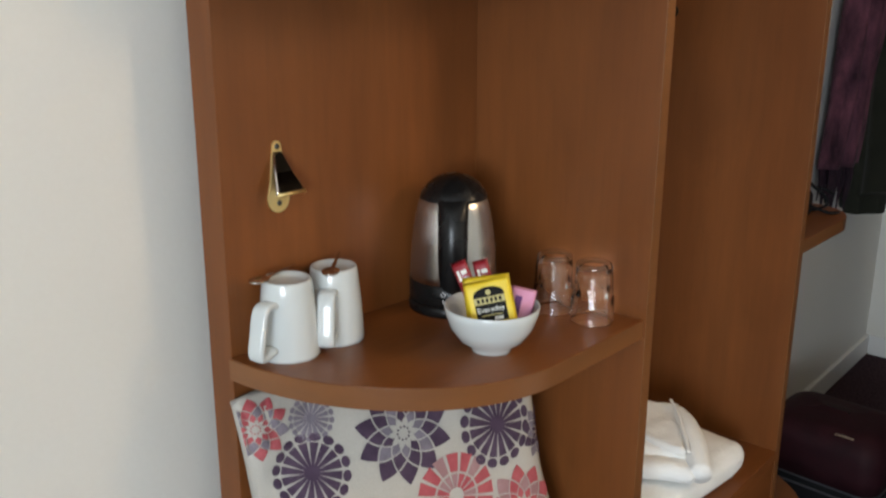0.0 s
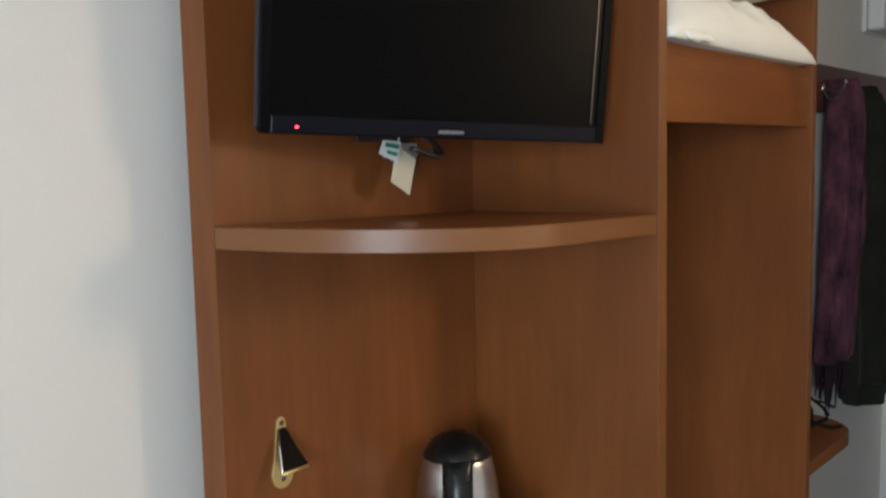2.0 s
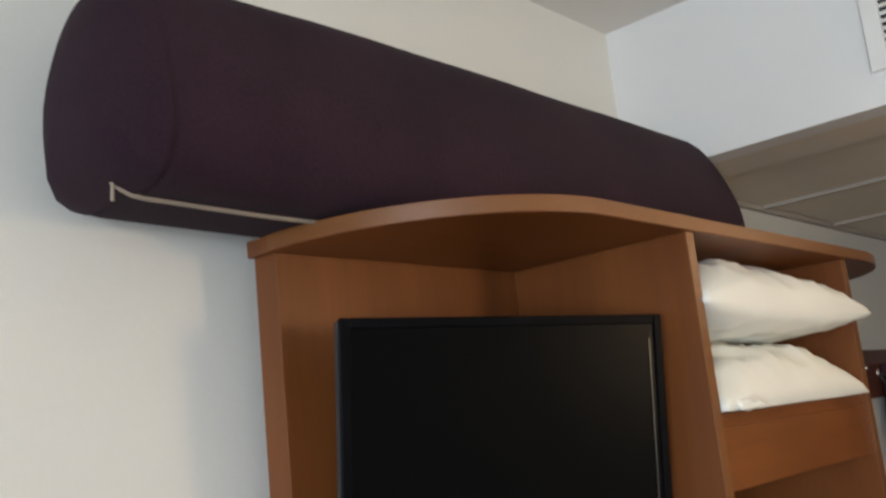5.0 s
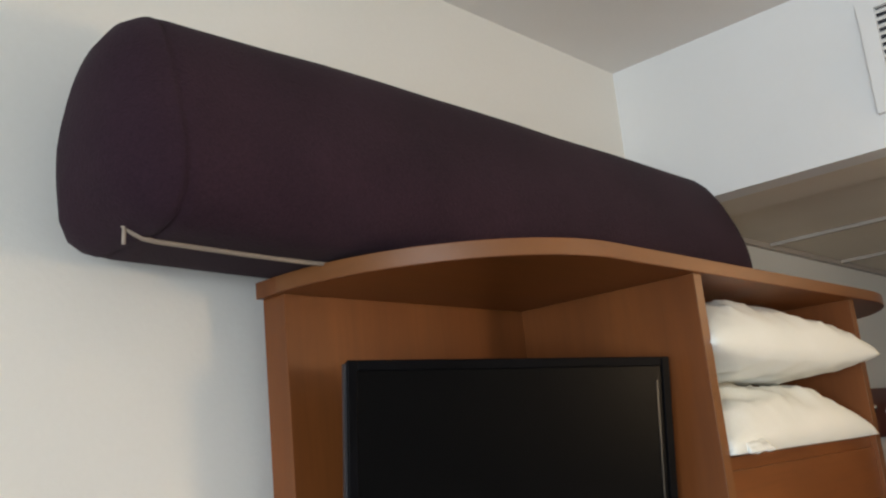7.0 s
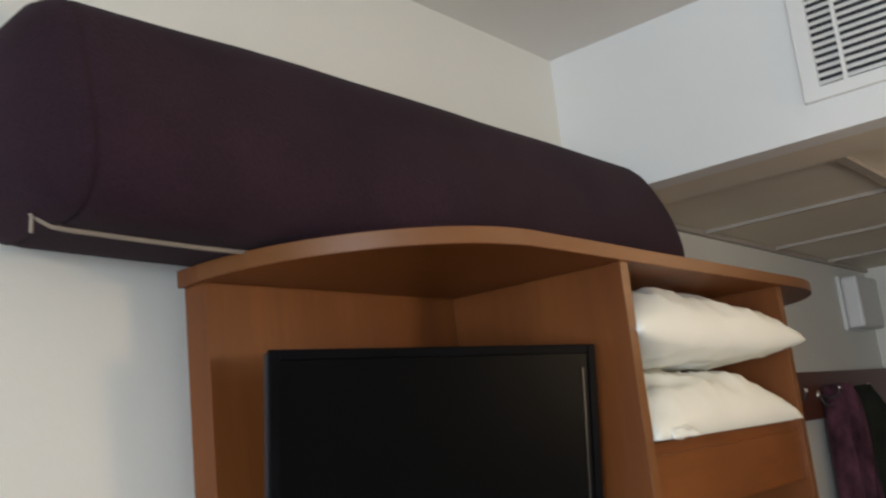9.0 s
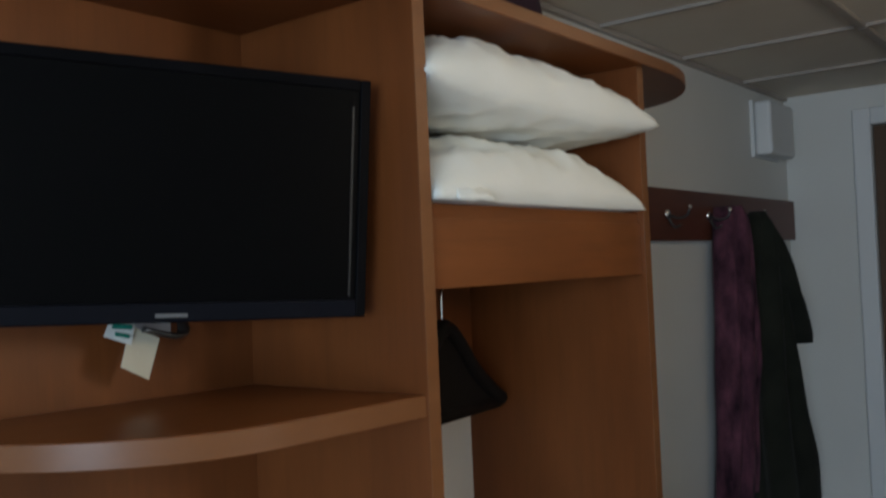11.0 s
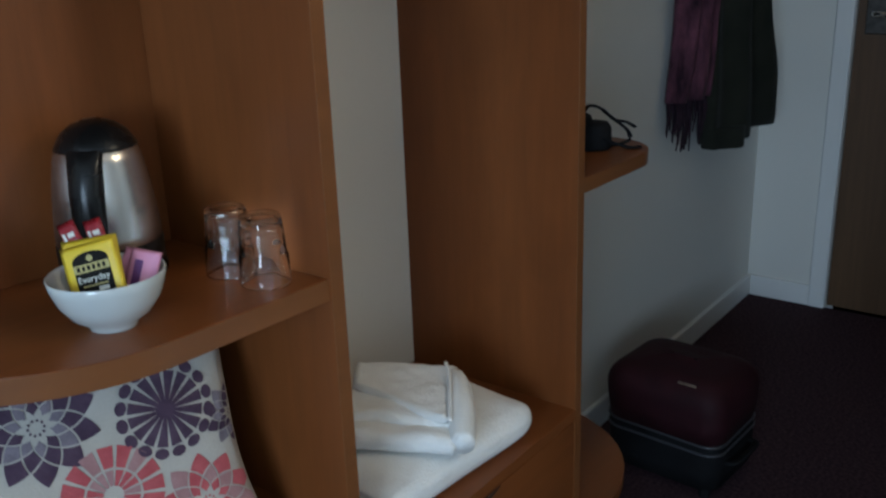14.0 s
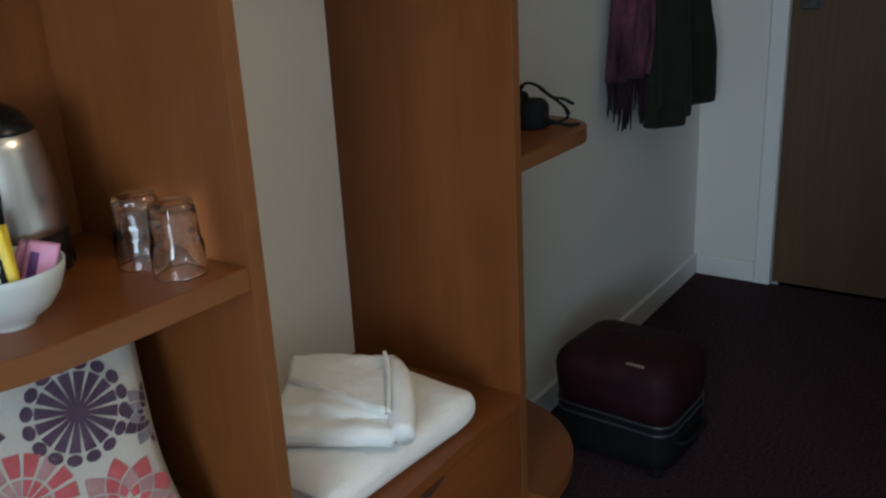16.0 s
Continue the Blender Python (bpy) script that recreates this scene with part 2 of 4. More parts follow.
bm = slab(shelf_outline(LX - 0.003, PX, BY, FY + 0.004, 1.03, BY), SH1_Z - 0.027, SH1_Z)
for v in bm.verts:
    v.co.z += shelf_z(v.co.x) - SH1_Z
upart("shelf", bm, wood_h)
bm = slab(shelf_outline(LX + 0.002, PX, BY, FY + 0.004, 1.03, BY), SH2_Z - 0.024, SH2_Z)
for v in bm.verts:      # the upper shelf sags slightly towards the upright
    v.co.z += 0.004 - 0.009 * (v.co.x - LX) / (PX - LX)
upart("shelf", bm, wood_h)
upart("seat_shelf", slab(shelf_outline(LX + 0.002, PX, BY, FY + 0.004, 1.03, BY), SEAT_Z - 0.027, SEAT_Z), wood_h)
top = shelf_outline(LX - 0.010, 1.9, BY + 0.041, FY - 0.006, 1.04, BY)[:-1]
for i in range(13):
    t = math.pi / 2 * i / 12
    top.append((1.9 + 0.335 * math.sin(t), -0.15 + (FY - 0.006 + 0.15) * math.cos(t)))
top += [(2.235, 0.0), (PX, 0.0), (PX, BY + 0.041)]
top = [p for k, p in enumerate(top) if k == 0 or (Vector(p) - Vector(top[k - 1])).length > 1e-4][1:]
upart("top_panel", slab(top, TOP_Z, TOP_Z + 0.020), wood_h)
upart("pillow_shelf", box(PX + PT, QX, FY + 0.016, 0, 1.62, 1.638), wood_h)
upart("front_rail", box(PX + PT, QX, FY + 0.012, FY + 0.03, 1.538, 1.62), wood_h)
upart("drawer_top", box(PX + PT, QX, FY + 0.004, 0, DRAW_Z - 0.02, DRAW_Z), wood_h)
upart("drawer_front", box(PX + PT + 0.003, QX - 0.003, FY + 0.006, FY + 0.026, 0.12, DRAW_Z - 0.024), wood_h)
# end shelves on the far upright
END_Z = 0.936
end_line = [(2.165 - 0.105 + 0.105 * math.cos(t), -0.263 - 0.105 * math.sin(t)) for t in [math.pi / 2 * i / 12 for i in range(13)]] + [(QX + PT, FY + 0.008)]
upart("end_shelf", slab([(QX + PT, 0), (2.165, 0)] + end_line, END_Z - 0.026, END_Z), wood_h)
quarter = [(QX + PT, 0.0)] + [(QX + PT + 0.33 * math.sin(t) ** 0.8, -0.408 * math.cos(t) ** 0.8) for t in [math.pi / 2 * (1 - i / 24) for i in range(24)]] + [(QX + PT, -0.408)]
upart("end_seat", slab(quarter, 0.285, 0.31), wood_h)
plinth = [(x - 0.03 * (x > QX + PT + 0.01), y * 0.93) for x, y in quarter]
upart("end_plinth", slab(plinth, 0.0, 0.285), wood_v)
upart("upper_back", box(PX + PT, QX, -0.012, -0.001, 1.295, TOP_Z), wood_v)
def edging(points, z0, z1, depth=0.0009):
    """A thin edge band along a front line of (x, y), facing out."""
    pts = [Vector((x, y, 0)) for x, y in points]
    bm = bmesh.new()
    cols = []
    for i, p in enumerate(pts):
        d = (pts[min(i + 1, len(pts) - 1)] - pts[max(i - 1, 0)]).normalized()
        o = Vector((d.y, -d.x, 0)) * depth
        cols.append([bm.verts.new((q.x, q.y, z)) for q in (p - o * 0.5, p + o) for z in (z0, z1)])
    for a, b in zip(cols, cols[1:]):
        for k, m_ in ((0, 1), (1, 3), (3, 2), (2, 0)):
            bm.faces.new((a[k], a[m_], b[m_], b[k]))
    bm.faces.new([cols[0][k] for k in (0, 2, 3, 1)])
    bm.faces.new([cols[-1][k] for k in (0, 1, 3, 2)])
    return bm


front = shelf_outline(LX + 0.002, PX, BY, FY + 0.004, 1.03, BY)[1:]
bm = edging(shelf_outline(LX - 0.003, PX, BY, FY + 0.004, 1.03, BY)[1:], SH1_Z - 0.026, SH1_Z - 0.001)
for v in bm.verts:
    v.co.z += shelf_z(v.co.x) - SH1_Z
upart("edge_band", bm, wood_edge, "lighter edge band", bevel=0)
bm = edging(front, SH2_Z - 0.023, SH2_Z - 0.001)
for v in bm.verts:
    v.co.z += 0.004 - 0.009 * (v.co.x - LX) / (PX - LX)
upart("edge_band", bm, wood_edge, "lighter edge band", bevel=0)
upart("edge_band", edging(front, SEAT_Z - 0.026, SEAT_Z - 0.001), wood_edge, "lighter edge band", bevel=0)
for x, y in ((PX, FY), (QX, FY + 0.006)):
    upart("edge_band", edging([(x, y), (x + PT, y)], 0, TOP_Z), wood_edge, "lighter edge band", bevel=0)
upart("edge_band", edging([(2.165, -0.003)] + end_line, END_Z - 0.025, END_Z - 0.001), wood_edge, "lighter edge band", bevel=0)
upart("edge_band", edging(top[1:-4], TOP_Z + 0.001, TOP_Z + 0.019), wood_edge, "lighter edge band", bevel=0)
# finger pull in the drawer front: a shallow curved lip along its top edge, the recess's shade painted dark
lip = [(1.47 + 0.11 * i / 14, FY + 0.0045, DRAW_Z - 0.024 - 0.011 * math.sin(math.pi * i / 14)) for i in range(15)]
bm = bmesh.new()
for (xa, ya, za), (xb, yb, zb) in zip(lip, lip[1:]):
    bm.faces.new([bm.verts.new(p) for p in ((xa, ya, DRAW_Z - 0.0235), (xb, yb, DRAW_Z - 0.0235), (xb, yb, zb), (xa, ya, za))])
bmesh.ops.remove_doubles(bm, verts=bm.verts, dist=1e-5)
ext = bmesh.ops.extrude_face_region(bm, geom=list(bm.faces))
bmesh.ops.translate(bm, vec=(0, -0.0015, 0), verts=[v for v in ext["geom"] if isinstance(v, bmesh.types.BMVert)])
recess_shade = material("recess_shade", (0.045, 0.018, 0.008), 0.8)
upart("finger_pull", bm, recess_shade, "curved finger pull, the shade of its recess painted dark", bevel=0)

# ---- room trim ----
tagged(add_mesh("baseboard", box(QX + PT + 0.26, END, -0.016, 0, 0, 0.078), paint_white, bevel=0.004), "white painted skirting board along the hall wall", "skirting board", kind="structure")
tagged(add_mesh("baseboard", box(END - 0.016, END, -0.232, -0.016, 0, 0.078), paint_white, bevel=0.004), "short white skirting board beside the door frame", "skirting board", kind="structure")
door = thing("door_1", (END, DY0, 0), "closed oak veneer room door in a white painted frame", "door", kind="structure")
part("leaf", box(0.012, 0.055, DY1 - DY0, -0.002, 0.006, DZ - 0.003), wood_door, door, "oak veneer door leaf", bevel=0.002)
FW = 0.058
bm = box(-0.02, 0.0, 0, FW, 0, DZ + FW)
part("architrave", bm, paint_white, door, bevel=0.005)
part("architrave", box(-0.02, 0.0, DY1 - DY0 - FW, DY1 - DY0, 0, DZ + FW), paint_white, door, bevel=0.005)
part("architrave_head", box(-0.02, 0.0, DY1 - DY0, 0, DZ, DZ + FW), paint_white, door, bevel=0.005)
chrome = varied("chrome", (0.8, 0.8, 0.8), (0.75, 0.75, 0.75), (0.85, 0.85, 0.85), 30, (1, 1, 1), 0.12, 0.2, 0, metal=1.0)
iron = varied("dark_bronze", (0.1, 0.09, 0.08), (0.08, 0.075, 0.07), (0.14, 0.13, 0.12), 40, (1, 1, 1), 0.3, 0.45, 0, metal=0.8)
plate = part("lock_plate", box(0.004, 0.012, -0.098, -0.03, 0.98, 1.16), iron, door, "dark metal lock plate", bevel=0.004)
lever = tube(smooth_line([(0.008, -0.064, 1.05), (-0.04, -0.064, 1.05), (-0.052, -0.075, 1.05), (-0.054, -0.12, 1.048), (-0.052, -0.18, 1.046)]), 0.0095, 10)
part("lever_handle", lever, chrome, door, "polished lever handle", smooth=True)
part("lock_button", move(lathe([(0.0, 0.01), (0.014, 0.009), (0.016, 0.0)], 20), pose(0.004, -0.064, 1.12, 0, -90, 0)), chrome, door, smooth=True)

# ceiling tiles and grid in the lowered ceiling
grid_paint = varied("grid_paint", (0.42, 0.37, 0.31), (0.38, 0.33, 0.28), (0.45, 0.40, 0.34), 5, (1, 1, 1), 0.6, 0.7, 0.05, 100, 0.05)
bm = bmesh.new()
for x in (1.905, 2.395, 2.885, 3.375):
    box(x - 0.006, x + 0.006, HALL_Y, 0, HALL_Z + 0.003, HALL_Z + 0.011, bm)
for y in (-0.48, -0.97):
    xs = [1.905, 2.395, 2.885, 3.375, END]
    for a, b in zip(xs, xs[1:]):
        box(a + 0.006, b - 0.006, y - 0.011, y + 0.011, HALL_Z + 0.001, HALL_Z + 0.011, bm)
box(BULK + 0.2, END, -0.014, 0, HALL_Z - 0.002, HALL_Z + 0.011, bm)
tagged(add_mesh("ceiling_grid", bm, grid_paint), "grey-brown metal grid between the ceiling tiles", "ceiling grid", kind="structure")

# ventilation grille on the bulkhead
vent = thing("vent_grille", (BULK, -0.5, 2.17), "white wall ventilation grille with dark horizontal slots", "vent")
# No real opening: a dark sheet behind the slats paints the duct's shade.
part("backing", box(-0.002, 0.0, -0.31, -0.028, 0.022, 0.186), material("duct_shade", (0.03, 0.03, 0.035), 0.7), vent, "dark sheet for the shade in the duct")
bm = box(-0.012, 0, -0.028, 0, 0, 0.206)
box(-0.012, 0, -0.338, -0.31, 0, 0.206, bm)
box(-0.012, 0, -0.31, -0.028, 0, 0.022, bm)
box(-0.012, 0, -0.31, -0.028, 0.186, 0.206, bm)
part("frame", bm, paint_white, vent)
for k in range(12):
    bm = move(box(-0.001, 0.001, -0.31, -0.028, -0.0042, 0.0042), pose(-0.006, 0, 0.029 + 0.0136 * k, 0, 35, 0))
    part("slat", bm, paint_white, vent)
part("divider", box(-0.0115, -0.003, -0.075, -0.069, 0.022, 0.186), paint_white, vent)

# white alarm box high in the hall corner
plastic = varied("white_plastic", (0.7, 0.7, 0.68), (0.68, 0.68, 0.66), (0.72, 0.72, 0.7), 6, (1, 1, 1), 0.4, 0.5, 0.02, 90, 0.03)
al = thing("alarm_box", (3.585, 0, 1.978), "white plastic alarm box fixed high on the hall wall", "alarm box")
part("cover", box(-0.125, 0.125, -0.068, -0.012, -0.09, 0.09), plastic, al, bevel=0.012, segments=3)
part("back_plate", box(-0.13, 0.13, -0.012, 0, -0.094, 0.094), plastic, al, bevel=0.002)

# ---- coat rail, scarf and coat ----
rail = thing("coat_rail", (2.0, 0, 1.678), "dark-stained wooden coat rail with chrome hooks", "coat rail")
part("board", box(0.0, END - 2.002, -0.02, 0, -0.07, 0.069), wood_rail, rail, bevel=0.003)
HOOKS = (2.709, 3.0, 3.3)
for hx in HOOKS:
    h = part("hook", move(lathe([(0.0, 0.006), (0.012, 0.005), (0.013, 0.0)], 16), pose(hx - 2.0, -0.02, 0, 90, 0, 0)), chrome, rail, "chrome coat hook", smooth=True)
    part("prong", tube(smooth_line([(hx - 2.0, -0.02, 0), (hx - 2.0, -0.05, -0.012), (hx - 2.0, -0.075, -0.006), (hx - 2.0, -0.083, 0.012)]), 0.0038, 8), iron, h, smooth=True)
    part("tip", move(lathe([(0, -0.007), (0.005, -0.005), (0.007, 0), (0.005, 0.005), (0, 0.007)], 12), pose(hx - 2.0, -0.083, 0.014)), chrome, h, smooth=True)
    part("prong", tube(smooth_line([(hx - 2.0, -0.022, -0.008), (hx - 2.0, -0.04, -0.035), (hx - 2.0, -0.058, -0.03)]), 0.0035, 8), iron, h, smooth=True)


def drape(rows, folds, n=72, seed=1.0, thick=0.5, rough=0.008):
    """A hanging cloth body: rows of (z, x left, x right, y back, y front), with upright folds in its front."""
    bm = bmesh.new()
    rings = []
    zs = [r[0] for r in rows]
    fine = [zs[0] + (zs[-1] - zs[0]) * k / 44 for k in range(45)]
    cols = np.array(rows)[::-1] if zs[0] > zs[-1] else np.array(rows)
    for z in fine:
        xl, xr, yb, yf = (np.interp(z, cols[:, 0], cols[:, c]) for c in range(1, 5))
        ring = []
        for k in range(n):
            a = 2 * math.pi * k / n
            u = math.cos(a)
            x = (xl + xr) / 2 + (xr - xl) / 2 * math.copysign(abs(u) ** 0.8, u)
            v = math.sin(a)
            y = (yb + yf) / 2 - (yb - yf) / 2 * math.copysign(abs(v) ** 0.7, v)
            if v > -0.2:
                y += (yb - yf) * 0.28 * math.sin(folds * u * 3.1 + 1.3 * math.sin(z * 3 + seed)) * (1 - abs(u) ** 3) * thick * 2
            d = noise.noise_vector(Vector((x * 7 + seed, y * 7, z * 4))) * rough
            ring.append(bm.verts.new((x + d.x, min(y + d.y, -0.003), z)))
        rings.append(ring)
    for a, b in zip(rings, rings[1:]):
        for k in range(n):
            bm.faces.new((a[k], a[(k + 1) % n], b[(k + 1) % n], b[k]))
    bm.faces.new(rings[0])
    bm.faces.new(rings[-1][::-1])
    return bm


def cloth(name, low, high, scale, **kw):
    m = varied(name, low, low, high, scale, rough=0.9, rough_to=0.98, fine=0.35, fine_scale=320, bump=0.6, spec=0.15, **kw)
    b = m.node_tree.nodes["Principled BSDF"]
    b.inputs["Sheen Weight"].default_value, b.inputs["Sheen Roughness"].default_value = 0.05, 0.5
    return m


scarf_cloth = cloth("maroon_paisley", (0.020, 0.009, 0.015), (0.125, 0.046, 0.068), 24, detail=5.0, stretch=(1.7, 1, 0.5))
scarf_dark = cloth("dark_fringe", (0.012, 0.007, 0.012), (0.03, 0.014, 0.022), 40)
coat_cloth = cloth("olive_wool", (0.013, 0.014, 0.010), (0.022, 0.023, 0.016), 12)
scarf = thing("scarf", (3.0, 0, 0), "maroon and pink patterned woven scarf with dark fringes on a hook", "scarf")
bm = drape([(1.705, 2.987, 3.004, -0.022, -0.08), (1.67, 2.965, 3.028, -0.022, -0.092), (1.6, 2.945, 3.045, -0.022, -0.096), (1.5, 2.93, 3.06, -0.022, -0.098), (1.25, 2.905, 3.095, -0.02, -0.095), (1.0, 2.885, 3.095, -0.02, -0.085), (0.87, 2.875, 3.095, -0.02, -0.075)], 3.0, seed=2.1, thick=0.8)
part("cloth", move(bm, Matrix.Translation((-2.96, 0, 0))), scarf_cloth, scarf, smooth=True)
rng = random.Random(4)
bm = bmesh.new()
for k in range(46):
    x = 2.885 + 0.2 * k / 45 - 2.96
    y = -0.03 - 0.04 * rng.random()
    ln = 0.08 + 0.075 * rng.random() ** 1.5
    tube([(x, y, 0.89), (x + rng.uniform(-.006, .006), y - 0.004, 0.87 - ln / 2), (x + rng.uniform(-.012, .012), y, 0.87 - ln)], [0.0045, 0.004, 0.002], 5, bm)
tagged(part("fringe", bm, scarf_dark, scarf, "dark twisted fringe"), kind="stuff")
coat = thing("coat", (3.35, 0, 0), "dark olive wool coat hanging from a hook by its collar", "coat")
bm = drape([(1.695, 3.27, 3.3, -0.04, -0.08), (1.64, 3.235, 3.315, -0.022, -0.1), (1.5, 3.165, 3.36, -0.022, -0.115), (1.28, 3.13, 3.43, -0.01, -0.12), (1.1, 3.13, 3.5, -0.01, -0.125), (0.9, 3.135, 3.61, -0.01, -0.125), (0.74, 3.14, 3.68, -0.01, -0.12), (0.712, 3.15, 3.69, -0.012, -0.115)], 2.4, seed=5.0)
part("body", move(bm, Matrix.Translation((-3.35, 0, 0))), coat_cloth, coat, smooth=True)
bm = drape([(1.67, 3.25, 3.3, -0.04, -0.1), (1.6, 3.25, 3.335, -0.03, -0.125), (1.53, 3.27, 3.38, -0.03, -0.135), (1.4, 3.34, 3.5, -0.03, -0.14), (1.3, 3.42, 3.61, -0.03, -0.13), (1.268, 3.44, 3.635, -0.035, -0.125)], 1.4, seed=8.0, n=40)
part("sleeve", move(bm, Matrix.Translation((-3.35, 0, 0))), coat_cloth, coat, smooth=True)
bm = drape([(0.76, 3.135, 3.35, -0.03, -0.128), (0.7, 3.145, 3.335, -0.035, -0.126)], 1.2, seed=3.0, n=40, rough=0.003)
part("front_flap", move(bm, Matrix.Translation((-3.35, 0, 0))), coat_cloth, coat, smooth=True)

# ---- suitcase ----
burgundy = varied("burgundy_fabric", (0.03, 0.006, 0.009), (0.019, 0.004, 0.0065), (0.031, 0.0065, 0.010), 18, (1, 1, 1), 0.6, 0.75, 0.3, 350, 0.3, spec=0.2)
black_cloth = varied("black_nylon", (0.008, 0.008, 0.009), (0.006, 0.006, 0.007), (0.011, 0.011, 0.012), 20, (1, 1, 1), 0.7, 0.8, 0.3, 300, 0.3, spec=0.15)
case = thing("suitcase", (2.56, -0.27, 0), "burgundy soft suitcase with a black lower half standing on the carpet", "suitcase", turn=-4)


def soft_shell(x0, x1, y0, y1, z0, z1, r_top, r_side, bulge=0.008):
    """A padded shell: rounded upright corners, a rounded upper rim and slightly swollen sides."""
    bm = bmesh.new()
    rings = []
    levels = [(z0, 0.0), (z0 + (z1 - z0) * 0.3, bulge * 0.7), (z0 + (z1 - z0) * 0.55, bulge)]
    levels += [(z1 - r_top + r_top * math.sin(a), bulge * (1 - a / 1.6) - r_top * (1 - math.cos(a))) for a in [math.pi / 2 * i / 7 for i in range(8)]]
    levels += [(z1 + 0.004, -r_top - 0.03), (z1 + 0.006, -r_top - 0.07)]
    for z, grow in levels:
        ring = []
        rr = max(r_side + grow * 0.5, 0.006)
        ax, bx, ay, by = x0 - grow, x1 + grow, y0 - grow, y1 + grow
        for cx, cy, a0 in ((bx - rr, by - rr, 0), (ax + rr, by - rr, 90), (ax + rr, ay + rr, 180), (bx - rr, ay + rr, 270)):
            for k in range(7):
                a = radians(a0 + 15 * k)
                x, y = cx + rr * math.cos(a), cy + rr * math.sin(a)
                d = noise.noise(Vector((x * 9, y * 9, z * 9))) * 0.004
                ring.append(bm.verts.new((x + d, y + d, z + d * 0.5 * (z > z0 + 0.01))))
        rings.append(ring)
    m = len(rings[0])
    for a, b in zip(rings, rings[1:]):
        for k in range(m):
            bm.faces.new((a[k], a[(k + 1) % m], b[(k + 1) % m], b[k]))
    bm.faces.new(rings[-1])
    bm.faces.new(rings[0][::-1])
    return bm


part("lid", soft_shell(-0.125, 0.125, -0.155, 0.155, 0.147, 0.3, 0.055, 0.05), burgundy, case, "burgundy padded upper half", smooth=True)
part("base", soft_shell(-0.12, 0.122, -0.152, 0.152, 0.022, 0.145, 0.01, 0.045, 0.004), black_cloth, case, "black lower half", smooth=True)
zip_grey = material("zip_grey", (0.10, 0.10, 0.11), 0.35, 0.5)
for z in (0.145, 0.122):
    bm = soft_shell(-0.1285, 0.1285, -0.1585, 0.1585, z, z + 0.0045, 0.002, 0.047, 0.0)
    part("zip", bm, zip_grey, case, "dull grey zip", smooth=True)
part("badge", move(box(-0.004, 0.004, -0.024, 0.024, 0, 0.002), pose(-0.106, -0.062, 0.2865, 0, -34, 0)), chrome, case, "small silver badge", bevel=0.001)
part("handle", tube(smooth_line([(-0.07, -0.152, 0.09), (-0.06, -0.176, 0.092), (0, -0.182, 0.094), (0.06, -0.176, 0.092), (0.07, -0.152, 0.09)]), 0.009, 8, flat=0.6), black_cloth, case, smooth=True)
for sx in (-0.1, 0.1):
    part("wheel", move(lathe([(0, -0.012), (0.02, -0.012), (0.024, -0.008), (0.024, 0.008), (0.02, 0.012), (0, 0.012)], 20), pose(sx, 0.12, 0.024, 90, 0, 90)), black_cloth, case, smooth=True)
    part("foot", move(lathe([(0, 0), (0.014, 0), (0.016, 0.024), (0, 0.024)], 12), pose(sx, -0.12, 0)), black_cloth, case)

# ---- bag on the end shelf ----
bag = thing("camera_bag", (1.98, -0.215, END_Z), "small black camera bag with a loose strap on the shelf", "bag")
part("pouch", box(-0.11, 0.075, -0.05, 0.07, 0, 0.062), black_cloth, bag, bevel=0.022, segments=4, smooth=True)
part("flap", box(-0.112, 0.079, -0.054, 0.02, 0.04, 0.068), black_cloth, bag, bevel=0.012, segments=3, smooth=True)
part("lens_pouch", move(lathe([(0.0, 0.0), (0.03, 0.0), (0.034, 0.006), (0.033, 0.04), (0.026, 0.05), (0.0, 0.052)], 20), pose(0.075, -0.055, 0)), black_cloth, bag, smooth=True)
part("strap", tube(smooth_line([(0.06, -0.03, 0.055), (0.082, -0.04, 0.078), (0.098, -0.062, 0.07), (0.108, -0.078, 0.052), (0.122, -0.098, 0.046), (0.134, -0.11, 0.036)]), 0.009, 8, flat=0.3), black_cloth, bag, smooth=True)
part("strap", tube(smooth_line([(0.098, -0.062, 0.068), (0.118, -0.078, 0.048), (0.135, -0.094, 0.028), (0.138, -0.098, 0.01), (0.12, -0.085, 0.003), (0.095, -0.078, 0.004), (0.07, -0.075, 0.012)]), 0.007, 8, flat=0.35), black_cloth, bag, smooth=True)
part("strap", tube(smooth_line([(0.06, -0.08, 0.025), (0.082, -0.098, 0.012), (0.1, -0.118, 0.004), (0.118, -0.128, 0.003)]), 0.008, 8, flat=0.35), black_cloth, bag, smooth=True)

# ---- hangers in the wardrobe ----
hang_rod = thing("hanging_rod", (1.583, -0.12, 1.562), "short chrome hanging rod under the pillow shelf", "rod")
part("rod", tube([(0, -0.16, 0), (0, 0.105, 0)], 0.008, 12), chrome, hang_rod, smooth=True)
for sy in (-0.15, 0.098):
    part("bracket", box(-0.01, 0.01, sy - 0.004, sy + 0.004, -0.012, 0.058), chrome, hang_rod)
hanger_black = varied("hanger_black", (0.008, 0.007, 0.006), (0.006, 0.005, 0.005), (0.010, 0.009, 0.008), 30, (1, 1, 1), 0.6, 0.75, 0.1, 200, 0.1, spec=0.15)
hanger = thing("clothes_hanger", (1.583, -0.128, 1.552), "black wide-shouldered clothes hanger with a chrome hook", "hanger", turn=4)
part("hook", tube(smooth_line([(-0.014, 0, 0.0), (-0.006, 0, 0.014), (0.008, 0, 0.012), (0.014, 0, -0.002), (0.004, 0, -0.022), (0, 0, -0.04), (0, 0, -0.1)]), 0.0024, 8), chrome, hanger, "chrome wire hook", smooth=True)
